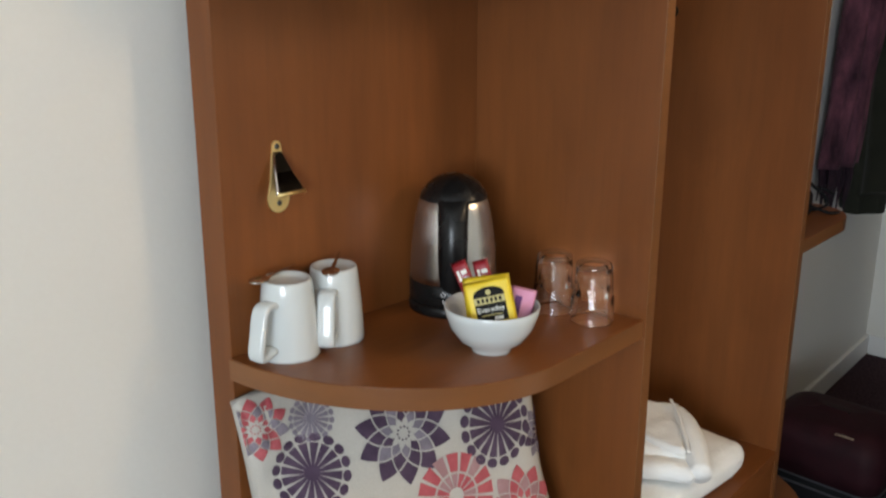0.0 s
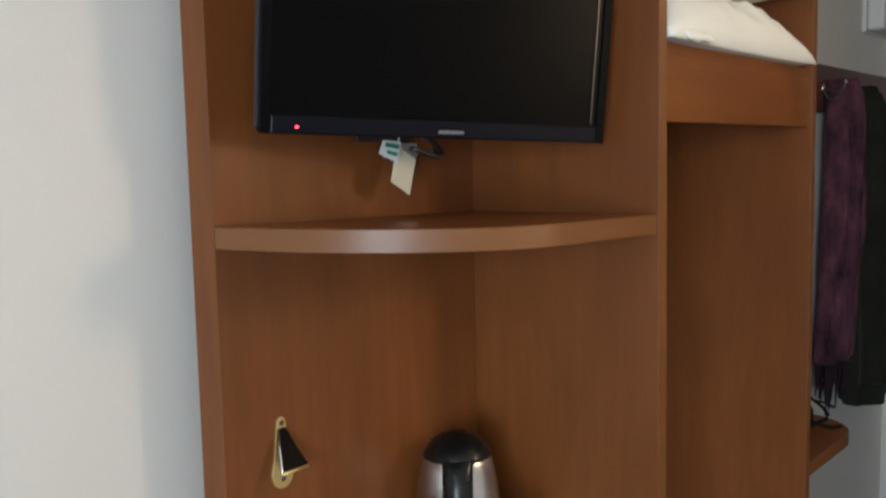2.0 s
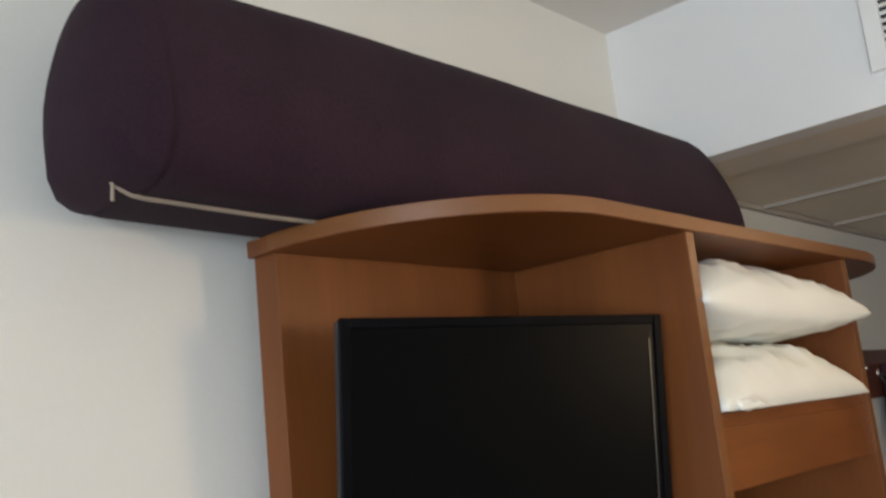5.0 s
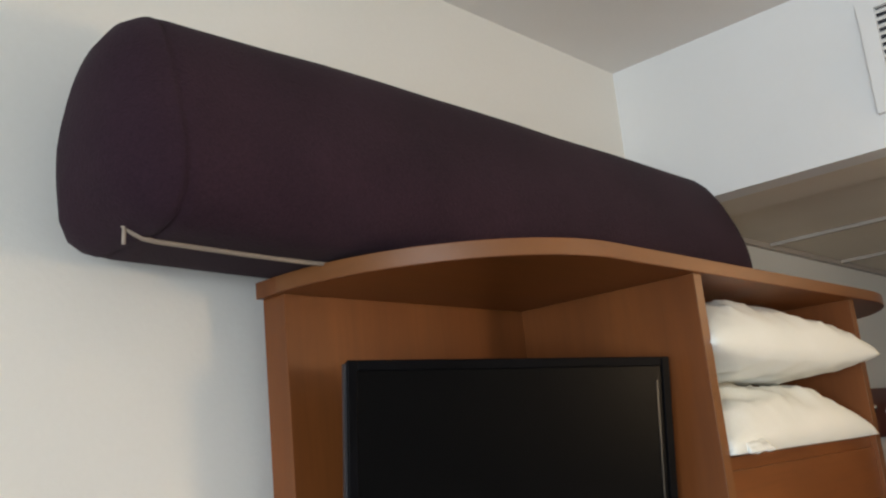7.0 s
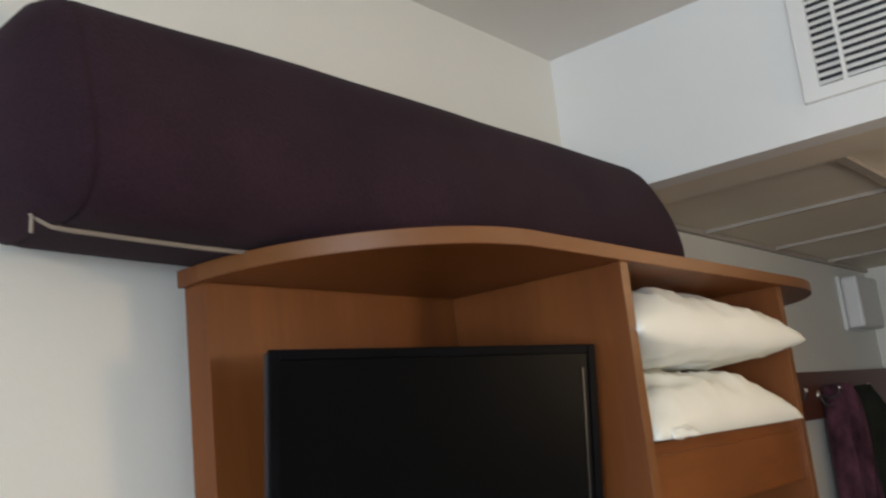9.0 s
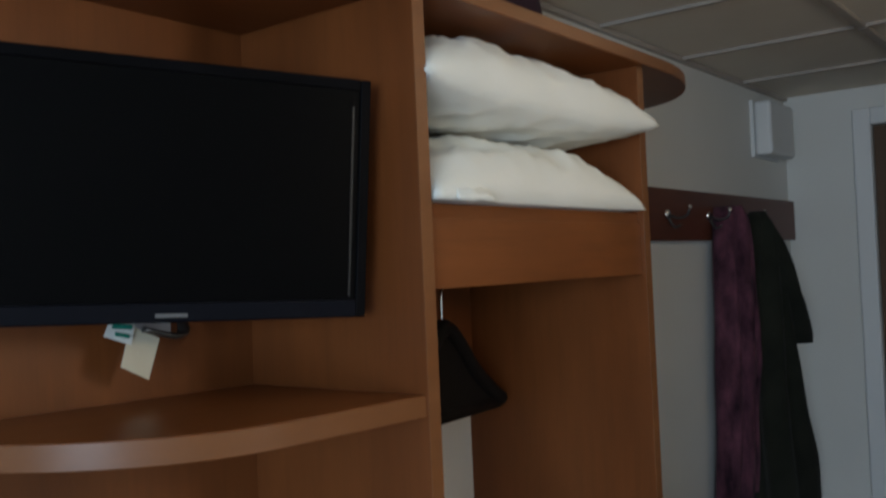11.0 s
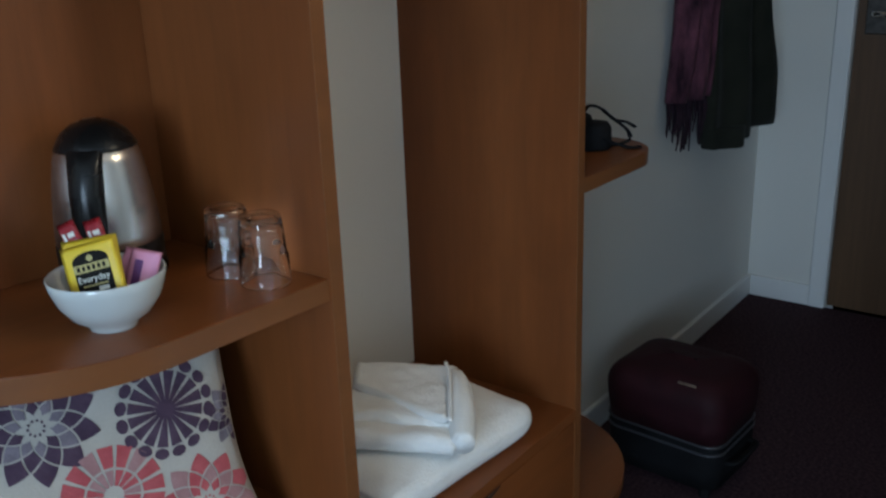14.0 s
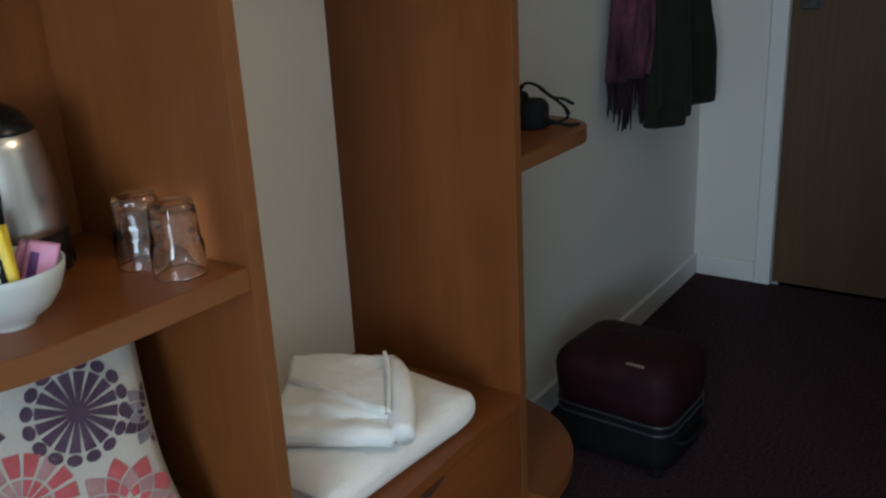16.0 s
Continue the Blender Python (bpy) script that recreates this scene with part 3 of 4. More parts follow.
sh = [(-0.166, 0, -0.218), (-0.13, 0, -0.196), (-0.08, 0, -0.158), (-0.035, 0, -0.108), (0, 0, -0.085), (0.035, 0, -0.108), (0.08, 0, -0.158), (0.13, 0, -0.196), (0.166, 0, -0.218)]
part("shoulder_piece", tube(smooth_line(sh, 4), 0.017, 10, flat=0.9), hanger_black, hanger, smooth=True)
part("bar", tube([(-0.163, 0, -0.222), (0.163, 0, -0.222)], 0.011, 8), hanger_black, hanger, smooth=True)
# Black sheet fills the hanger, for further hangers and the dark between them.
bm = bmesh.new()
fr = [bm.verts.new(p) for p in ((-0.16, -0.006, -0.222), (0.16, -0.006, -0.222), (0.08, -0.006, -0.163), (0.035, -0.006, -0.115), (0, -0.006, -0.09), (-0.035, -0.006, -0.115), (-0.08, -0.006, -0.163))]
bm.faces.new(fr)
ext = bmesh.ops.extrude_face_region(bm, geom=list(bm.faces))
bmesh.ops.translate(bm, vec=(0, 0.012, 0), verts=[v for v in ext["geom"] if isinstance(v, bmesh.types.BMVert)])
part("black_fill", bm, hanger_black, hanger)

# ---- pillows ----
linen = varied("white_pillow_cotton", (0.8, 0.8, 0.74), (0.78, 0.785, 0.72), (0.84, 0.84, 0.785), 5, (1, 1, 1), 0.85, 0.95, 0.06, 260, 0.2, spec=0.2)


def cushion_mesh(w, d, t, n=36, seed=0.0, wrinkle=0.006, pinch=0.10, flat_under=0.0):
    """A stuffed cushion lying in x, y with pulled-out corners and soft wrinkles."""
    bm = bmesh.new()
    grids = []
    for side in (1, -1):
        g = {}
        for i in range(n + 1):
            for j in range(n + 1):
                u, v = 2 * i / n - 1, 2 * j / n - 1
                if side == -1 and (i in (0, n) or j in (0, n)):
                    g[i, j] = grids[0][i, j]
                    continue
                h = t / 2 * max(0.0, (1 - abs(u) ** 3.2) * (1 - abs(v) ** 3.2)) ** 0.45
                x = w / 2 * u * (1 - pinch * (1 - v * v) * abs(u) ** 3)
                y = d / 2 * v * (1 - pinch * (1 - u * u) * abs(v) ** 3)
                edge = (1 - abs(u) ** 6) * (1 - abs(v) ** 6)
                f = 0.8 * noise.noise(Vector((u * 2.2 + seed, v * 2.2, seed * 3 + side))) + 0.7 * (0.5 - abs(noise.noise(Vector((u * 3 + 2 * v + seed, v * 2.5 - u + 3, seed)))) * 2) + 0.35 * (0.4 - abs(noise.noise(Vector((u * 7 - 3 * v + seed, v * 4, seed)))) * 2)
                h = h + wrinkle * f * edge
                if side == -1:
                    h *= 1 - flat_under
                g[i, j] = bm.verts.new((x, y, side * h if side == 1 else -h))
        grids.append(g)
        for i in range(n):
            for j in range(n):
                q = (g[i, j], g[i + 1, j], g[i + 1, j + 1], g[i, j + 1])
                bm.faces.new(q if side == 1 else q[::-1])
    return bm


def pillow(at, size, t, seed, under, turn):
    p = add_mesh("pillow", cushion_mesh(size[0], size[1], t, 64, seed, 0.0145, 0.03, under), linen, smooth=True)
    p.matrix_basis = pose(*at, *turn)
    tagged(p, "plump white cotton pillow stored on the wardrobe shelf", "pillow", "spare pillows")
    if seed < 3:
        part("hem_flap", move(cushion_mesh(0.075, 0.03, 0.012, 10, seed, 0.004), pose(-size[0] * 0.37, -size[1] * 0.485, 0.008, 35, 0, -4)), linen, p, "loose hem corner", smooth=True)
    return p


pillow((1.536, -0.2, 1.641), (0.548, 0.36), 0.195, 1.3, 0.95, (0, 0, 0))
pillow((1.545, -0.21, 1.787), (0.572, 0.365), 0.155, 4.7, 0.45, (2, 1, -2))

# ---- bolster ----
aubergine = cloth("aubergine_wool", (0.020, 0.0092, 0.0150), (0.032, 0.0150, 0.0230), 6)
aubergine.node_tree.nodes["Principled BSDF"].inputs["Sheen Weight"].default_value = 0.02
bol = thing("bolster", (0.571, 0, TOP_Z + 0.021), "long dark aubergine fabric bolster cushion on top of the unit", "bolster")
BL = 1.235
sec = smooth_line([(-0.03, 0, 0.012), (-0.02, 0, 0.1), (-0.05, 0, 0.205), (-0.115, 0, 0.252), (-0.185, 0, 0.228), (-0.24, 0, 0.13), (-0.255, 0, 0.06), (-0.235, 0, 0.016), (-0.19, 0, 0.0), (-0.08, 0, 0.0), (-0.03, 0, 0.012)], 5)[:-1]
cy, cz = -0.14, 0.105


def bolster_point(x, y, z):
    """A point of the straight bolster where it comes to lie: its free end leans back and rounds upwards."""
    lean = 0.12 * max(0.0, z - 0.12) * max(0.0, 1 - max(x, 0.0) / 0.4)
    droop = -0.007 * max(0.0, min(1.0, (0.2 - x) / 0.2)) ** 1.4 * (1 - z / 0.26)
    return x + lean, y * 0.9, max(z * (1.04 - 0.03 * max(0.0, 1 - max(x, 0.0) / 0.3)), 0.0) - droop


bm = bmesh.new()
rings = []
for x, k in ((-0.048, 0.05), (-0.045, 0.45), (-0.034, 0.72), (-0.017, 0.9), (0.002, 0.985), (0.007, 0.994), (0.0105, 0.973), (0.014, 0.992), (0.024, 1.0)) + tuple((0.06 + (BL - 0.13) * i / 12, 1.0) for i in range(13)) + ((BL - 0.05, 0.98), (BL - 0.03, 0.93), (BL - 0.012, 0.83), (BL - 0.002, 0.6), (BL, 0.05)):
    ring = []
    for q in sec:
        y, z = cy + (q.x - cy) * k, cz + (q.z - cz) * k
        dd = noise.noise(Vector((x * 4, y * 8, z * 8))) * 0.004
        ring.append(bm.verts.new(bolster_point(x, y, z + dd)))
    rings.append(ring)
for a, b in zip(rings, rings[1:]):
    for k in range(len(sec)):
        bm.faces.new((a[k], a[(k + 1) % len(sec)], b[(k + 1) % len(sec)], b[k]))
bm.faces.new(rings[0])
bm.faces.new(rings[-1][::-1])
part("cover", bm, aubergine, bol, smooth=True)
zip_tan = material("zip_tan", (0.28, 0.22, 0.17), 0.6)
zl = [Vector(bolster_point(x, -0.166 - 0.001 * min(i, 14), z)) - Vector((0, 0, 0.0018)) for i, (x, z) in enumerate([(-0.016, 0.013), (-0.007, 0.006), (0.004, 0.001), (0.018, 0.0)] + [(0.04 + 0.03 * k, 0.0) for k in range(18)])]
part("zip", tube(zl, 0.0028, 6), zip_tan, bol, "pale tan zip", smooth=True)
part("zip_pull", tube([zl[0] + Vector((0.001, -0.002, 0.002)), zl[0] + Vector((0.0, -0.003, -0.009)), zl[0] + Vector((0.0, -0.002, -0.02))], 0.002, 6), zip_tan, bol)

# ---- television on its arm ----
tv_black = varied("tv_gloss_black", (0.003, 0.003, 0.004), (0.0025, 0.0025, 0.003), (0.004, 0.004, 0.005), 12, (1, 1, 1), 0.4, 0.5, 0.0, spec=0.04)
tv_screen = material("tv_screen", (0.0015, 0.0015, 0.0018), 0.35, 0, 0.06)
tv_lip = material("tv_lower_bezel", (0.004, 0.0045, 0.008), 0.3, 0, 0.12)
TVR = pose(0, 0, 0, 4.8, 2.1, -23.3).to_3x3()
U, V = TVR @ Vector((1, 0, 0)), TVR @ Vector((0, 0, 1))
N = U.cross(V)
tv = thing("television", (0, 0, 0), "black flat-screen television switched to standby on a swivel arm", "television")
tv.matrix_basis = Matrix.Translation((1.007, -0.2375, 1.650)) @ Matrix((U, V, N)).transposed().to_4x4()
W2, H2 = 0.2165, 0.131
part("housing", box(-W2, W2, -H2, H2, -0.014, -0.002), tv_black, tv, bevel=0.006, segments=4)
part("rear_bulge", box(-0.15, 0.15, -0.095, 0.085, -0.046, -0.014), tv_black, tv, bevel=0.012, segments=3)
bm = box(-W2, -W2 + 0.012, -H2, H2, -0.002, 0.003)
box(W2 - 0.012, W2, -H2, H2, -0.002, 0.003, bm)
box(-W2 + 0.012, W2 - 0.012, H2 - 0.012, H2, -0.002, 0.003, bm)
part("bezel", bm, tv_black, tv, "gloss black bezel", bevel=0.0015)
part("lower_bezel", box(-W2 + 0.012, W2 - 0.012, -H2, -H2 + 0.02, -0.002, 0.004), tv_lip, tv, "blue-black lower bezel", bevel=0.002)
part("screen", box(-W2 + 0.012, W2 - 0.012, -H2 + 0.02, H2 - 0.012, -0.002, 0.0005), tv_screen, tv, "dark switched-off screen")
part("side_trim", box(-W2 - 0.0015, -W2 + 0.001, -H2 + 0.006, H2 - 0.004, -0.012, -0.004), material("grey_trim", (0.06, 0.06, 0.065), 0.35, 0.3), tv)
part("side_line", box(W2 - 0.021, W2 - 0.0185, -H2 + 0.024, H2 - 0.03, 0.0005, 0.0015), material("grey_line", (0.014, 0.014, 0.014), 0.35), tv)
part("badge", box(-0.012, 0.020, -H2 + 0.0055, -H2 + 0.0092, 0.004, 0.0046), material("badge_silver", (0.17, 0.17, 0.17), 0.4, 0.3), tv, "small silver badge")
led = material("standby_red", (0.5, 0.0, 0.0), 0.4)
led.node_tree.nodes["Principled BSDF"].inputs["Emission Color"].default_value = (1.0, 0.03, 0.05, 1)
led.node_tree.nodes["Principled BSDF"].inputs["Emission Strength"].default_value = 9.0
part("standby_light", move(lathe([(0, 0.0008), (0.0013, 0.0006), (0.0017, 0)], 12), pose(-W2 + 0.04, -H2 + 0.0075, 0.004)), led, tv, "red standby light")
bracket = thing("tv_bracket", (1.05, BY, 1.6), "black steel swivel bracket holding the television", "bracket")
part("wall_plate", box(-0.05, 0.05, -0.008, 0, -0.08, 0.06), iron, bracket, bevel=0.002)
part("arm", tube([(0, -0.008, 0.02), (-0.02, -0.1, 0.04)], 0.014, 10), iron, bracket)
part("drop_clip", tube(smooth_line([(0.03, -0.02, -0.06), (0.035, -0.06, -0.085), (0.02, -0.075, -0.1), (-0.02, -0.07, -0.09)]), 0.007, 8, flat=0.5), iron, bracket, smooth=True)
part("label_plate", box(-0.005, 0.055, -0.012, -0.008, -0.1, -0.082), material("label_grey", (0.45, 0.46, 0.48), 0.5), bracket, "pale grey label")
paper = varied("cream_paper", (0.72, 0.68, 0.52), (0.7, 0.66, 0.5), (0.75, 0.71, 0.56), 20, (1, 1, 1), 0.7, 0.8, 0.03, 200, 0.05)
white_paper = material("white_paper", (0.72, 0.75, 0.73), 0.7)
green_ink = material("green_ink", (0.02, 0.22, 0.16), 0.7)


def sheet_of(points, thick):
    """A thin leaf over four corners, given round it."""
    p = [Vector(q) for q in points]
    nrm = (p[1] - p[0]).cross(p[3] - p[0]).normalized() * thick / 2
    bm = bmesh.new()
    f = [bm.verts.new(q + nrm) for q in p]
    b = [bm.verts.new(q - nrm) for q in p]
    bm.faces.new(f)
    bm.faces.new(b[::-1])
    for i in range(4):
        bm.faces.new((f[i], b[i], b[(i + 1) % 4], f[(i + 1) % 4]))
    return bm


tags = thing("hanging_tags", (1.028, -0.128, 1.521), "white and cream paper tags hanging below the television", "tag")
part("cream_tag", sheet_of([(0.002, 0.0, -0.006), (0.041, 0.004, -0.024), (0.021, -0.002, -0.068), (-0.014, -0.004, -0.05)], 0.0006), paper, tags, "cream paper tag")
wt = part("white_tag", sheet_of([(-0.026, -0.004, 0.0), (0.006, -0.004, -0.002), (0.001, -0.002, -0.028), (-0.032, -0.002, -0.016)], 0.0006), white_paper, tags, "white tag with green bars")
part("print_bar", sheet_of([(-0.022, -0.0055, -0.003), (0.001, -0.0055, -0.006), (0.0, -0.0055, -0.011), (-0.024, -0.0055, -0.008)], 0.0008), green_ink, wt)
part("print_bar", sheet_of([(-0.02, -0.0055, -0.012), (-0.003, -0.0055, -0.016), (-0.004, -0.0055, -0.02), (-0.021, -0.0055, -0.016)], 0.0008), green_ink, wt)
part("string", tube([(0.0, -0.003, -0.004), (0.006, -0.01, 0.02)], 0.0007, 5), white_paper, tags)

# ---- bottle opener on the back panel ----
# Chrome; the warm lamp light it reflects is put into this yellow base colour.
warm_chrome = varied("chrome_warm_reflection", (0.92, 0.68, 0.28), (0.9, 0.66, 0.26), (0.95, 0.74, 0.34), 40, (1, 1, 1), 0.28, 0.36, 0, metal=0.85)
opener = thing("bottle_opener", (0.868, BY, 1.16), "polished metal bottle opener screwed to the back panel", "bottle opener")
bm = bmesh.new()
plate_outline = [(0.0065 * math.cos(a), 0.04 + 0.0065 * math.sin(a)) for a in [math.pi * i / 8 for i in range(9)]] + [(-0.011, 0.0), (-0.016, -0.02)] + [(0.0155 * math.cos(a), -0.022 + 0.0155 * math.sin(a)) for a in [math.pi + math.pi * i / 10 for i in range(11)]] + [(0.016, -0.02), (0.011, 0.0)]
slab([(x, y) for x, y in plate_outline], 0, 0.003, bm)
part("plate", move(bm, pose(0, 0, 0, 90, 0, 0)), warm_chrome, opener, bevel=0.0006)
bm = bmesh.new()
rows = [(0.034, 0.0055, 0.003), (0.012, 0.012, 0.013), (-0.008, 0.019, 0.024), (-0.011, 0.02, 0.025)]
fr = [[bm.verts.new((sx * w, -d, z)) for sx in (-1, 1)] for z, w, d in rows]
for a, b in zip(fr, fr[1:]):
    bm.faces.new((a[0], a[1], b[1], b[0]))
base = [[bm.verts.new((sx * w * 0.9, -0.002, z)) for sx in (-1, 1)] for z, w, d in rows]
for a, b, c, d_ in zip(fr, fr[1:], base, base[1:]):
    bm.faces.new((a[1], b[1], d_[1], c[1]))
# Chrome hood: the dark reflection on its face is painted as base colour.
part("hood", bm, varied("chrome_dark_reflection", (0.03, 0.028, 0.028), (0.025, 0.023, 0.023), (0.04, 0.037, 0.037), 40, (1, 1, 1), 0.08, 0.15, 0, metal=1.0), opener, "mirror-polished hood with its dark reflection in its colour")
part("hood_edge", tube([(-w, -d, z) for z, w, d in rows], 0.0016, 8), chrome, opener, "bright chrome edge of the hood", smooth=True)
part("lip", tube([(-0.02, -0.0255, -0.011), (0.02, -0.0255, -0.011)], 0.0022, 8), warm_chrome, opener, smooth=True)
for z in (0.04, -0.026):
    part("screw", move(lathe([(0, 0.0016), (0.003, 0.001), (0.0034, 0)], 12), pose(0, -0.003, z, 90, 0, 0)), iron, opener, smooth=True)

# ---- things on the curved shelf ----
china = varied("white_china", (0.57, 0.60, 0.59), (0.56, 0.59, 0.58), (0.6, 0.63, 0.62), 8, (1, 1, 1), 0.10, 0.16, 0.0)
china.node_tree.nodes["Principled BSDF"].inputs["Coat Weight"].default_value = 0.3
spoon_metal = varied("spoon_steel", (0.55, 0.5, 0.46), (0.5, 0.46, 0.42), (0.6, 0.55, 0.5), 30, (1, 1, 1), 0.16, 0.26, 0, metal=1.0)


def strap(points, half_width, half_thick, n=16):
    """A flat band with round edges along a line in the x, z plane."""
    bm = bmesh.new()
    rings = []
    for i, p in enumerate(points):
        d = (points[min(i + 1, len(points) - 1)] - points[max(i - 1, 0)]).normalized()
        b = Vector((-d.z, 0, d.x))
        ring = []
        for k in range(n):
            a = 2 * math.pi * k / n
            f = lambda q: math.copysign(abs(q) ** 0.6, q)
            ring.append(bm.verts.new(p + Vector((0, half_width * f(math.cos(a)), 0)) + b * half_thick * f(math.sin(a))))
        rings.append(ring)
    for s, e in zip(rings, rings[1:]):
        for k in range(n):
            bm.faces.new((s[k], s[(k + 1) % n], e[(k + 1) % n], e[k]))
    bm.faces.new(rings[0][::-1])
    bm.faces.new(rings[-1])
    return bm


def mug(at, turn):
    m = thing("mug", (*at, shelf_z(at[0])), "white china mug standing upside down on the shelf", "mug", "upturned mugs", turn=turn)
    wall_profile = [(0.0, 0.0875), (0.019, 0.087), (0.0225, 0.0885), (0.0252, 0.0923), (0.0272, 0.0925), (0.0284, 0.090), (0.030, 0.078), (0.0323, 0.054), (0.0343, 0.027), (0.0357, 0.004), (0.0357, 0.0), (0.033, 0.0), (0.0315, 0.027), (0.0275, 0.080), (0.0, 0.083)]
    part("cup", lathe(wall_profile, 48), china, m, smooth=True)
    line = smooth_line([(-0.0295, 0, 0.068), (-0.043, 0, 0.069), (-0.050, 0, 0.060), (-0.0545, 0, 0.040), (-0.0585, 0, 0.021), (-0.0545, 0, 0.0125), (-0.034, 0, 0.0165)], 6)
    part("handle", strap(line, 0.0105, 0.0046), china, m, smooth=True)
    return m


mug((0.846, -0.1192), 12)
mug((0.9185, -0.1195), 36)


def spoon(at, turn, tilt):
    s = thing("teaspoon", at, "small steel teaspoon resting across an upturned mug", "teaspoon", "teaspoons on the mugs")
    s.matrix_basis = pose(*at, 0, tilt, turn)
    part("handle", tube(smooth_line([(0.0, 0, 0.0018), (0.03, 0, 0.0022), (0.06, 0, 0.0018), (0.072, 0, 0.0016)]), [0.003] * 6 + [0.0022] * 6 + [0.0018] * 7, 8, flat=0.45), spoon_metal, s, smooth=True)
    bm = lathe([(0.0, 0.0), (0.006, 0.0006), (0.0095, 0.002), (0.011, 0.0045), (0.0105, 0.0045), (0.009, 0.0026), (0.0055, 0.0014), (0.0, 0.0008)], 20)
    part("bowl", move(bm, pose(-0.014, 0, 0) @ Matrix.Diagonal((1.45, 1, 1, 1))), spoon_metal, s, smooth=True)
    return s


spoon((0.825, -0.108, SH1_Z + 0.0973), 22, 2)
spoon((0.901, -0.136, SH1_Z + 0.0957), 40, 0)

# kettle
steel = varied("brushed_steel", (0.5, 0.48, 0.45), (0.49, 0.47, 0.44), (0.52, 0.50, 0.47), 10, (1, 1, 30), 0.22, 0.27, 0.0, 60, 0.015, metal=1.0)
kettle_black = varied("kettle_black", (0.007, 0.007, 0.007), (0.006, 0.006, 0.006), (0.009, 0.009, 0.009), 20, (1, 1, 1), 0.22, 0.32, 0, 100, 0, spec=0.3)
kn, kl = steel.node_tree.nodes, steel.node_tree.links
tang = kn.new("ShaderNodeTangent")
tang.direction_type, tang.axis = "RADIAL", "Z"
kb = kn["Principled BSDF"]
kb.inputs["Anisotropic"].default_value = 0.75
kl.new(tang.outputs[0], kb.inputs["Tangent"])
kettle = thing("kettle", (1.112, -0.146, shelf_z(1.112)), "brushed steel kettle with black lid, base and handle", "kettle", turn=219)
kettle.scale = (1, 1, 0.935)
part("power_base", lathe([(0.0, 0.0), (0.058, 0.0), (0.0605, 0.003), (0.0605, 0.012), (0.058, 0.016), (0.0, 0.016)], 48), kettle_black, kettle, smooth=True, bevel=0.001)
part("lower_band", lathe([(0.0, 0.017), (0.0575, 0.017), (0.0595, 0.02), (0.0592, 0.046), (0.0575, 0.048), (0, 0.048)], 48), kettle_black, kettle, smooth=True, bevel=0.001)
part("body", lathe([(0.0, 0.0475), (0.0585, 0.0475), (0.0582, 0.06), (0.0562, 0.09), (0.0528, 0.12), (0.0480, 0.148), (0.0442, 0.163), (0.0, 0.163)], 64), steel, kettle, "brushed steel body", smooth=True, bevel=0.0008)
part("lid", lathe([(0.0, 0.1965), (0.010, 0.196), (0.024, 0.191), (0.035, 0.182), (0.0425, 0.17), (0.0450, 0.1635), (0.0448, 0.1625), (0.0, 0.1625)], 48), kettle_black, kettle, "black domed lid", smooth=True)
# bowed handle strip on the front of the body
bm = bmesh.new()
rings = []
for z, r, w, d in ((0.02, 0.057, 0.016, 0.005), (0.045, 0.0575, 0.0195, 0.009), (0.08, 0.0565, 0.0205, 0.015), (0.12, 0.0530, 0.0205, 0.018), (0.15, 0.0475, 0.0205, 0.015), (0.165, 0.0430, 0.0215, 0.009), (0.176, 0.034, 0.020, 0.005)):
    rings.append([bm.verts.new((r + d * math.sin(math.pi * k / 10) ** 0.5 - 0.006, -w + 2 * w * k / 10, z)) for k in range(11)])
for a, b in zip(rings, rings[1:]):
    for k in range(10):
        bm.faces.new((a[k], a[k + 1], b[k + 1], b[k]))
    bm.faces.new((a[0], b[0], b[10], a[10]))
bm.faces.new(rings[0])
bm.faces.new(rings[-1][::-1])
part("handle", bm, kettle_black, kettle, "black moulded handle", smooth=True)
mark = material("switch_mark", (0.6, 0.6, 0.6), 0.5)
part("switch_mark", move(lathe([(0.0024, 0.0), (0.0033, 0.0), (0.0033, 0.0006), (0.0024, 0.0006)], 16), pose(0.0588, -0.012, 0.037, 0, 90, -11)), mark, kettle)
part("switch_mark", move(box(-0.0003, 0.0005, -0.0006, 0.0006, 0.024, 0.030), pose(0.0588, -0.012, 0, 0, 0, -11)), mark, kettle)

# bowl with sachets
bowl = thing("bowl", (1.017, -0.285, shelf_z(1.017)), "white china bowl filled with tea and sugar sachets", "bowl")
part("shell", lathe([(0.0, 0.004), (0.018, 0.004), (0.021, 0.0), (0.0235, 0.0), (0.0242, 0.003), (0.0255, 0.006), (0.040, 0.016), (0.050, 0.031), (0.0555, 0.047), (0.057, 0.0565), (0.0562, 0.0575), (0.0545, 0.0565), (0.053, 0.047), (0.0475, 0.032), (0.038, 0.0185), (0.022, 0.0085), (0.0, 0.0075)], 64), china, bowl, smooth=True)
yellow = varied("yellow_paper", (0.72, 0.52, 0.02), (0.7, 0.5, 0.015), (0.78, 0.58, 0.03), 30, (1, 1, 1), 0.4, 0.5, 0.05, 150, 0.1)
black_ink = material("black_ink", (0.008, 0.007, 0.006), 0.6, 0, 0.12)
gold_ink = material("gold_ink", (0.42, 0.36, 0.12), 0.5)
pale_ink = material("pale_ink", (0.72, 0.72, 0.66), 0.5)
pink = varied("pink_paper", (0.62, 0.27, 0.42), (0.6, 0.25, 0.4), (0.68, 0.33, 0.48), 30, (1, 1, 1), 0.5, 0.6, 0.05, 150, 0.1)
violet_ink = material("violet_ink", (0.1, 0.02, 0.15), 0.5)
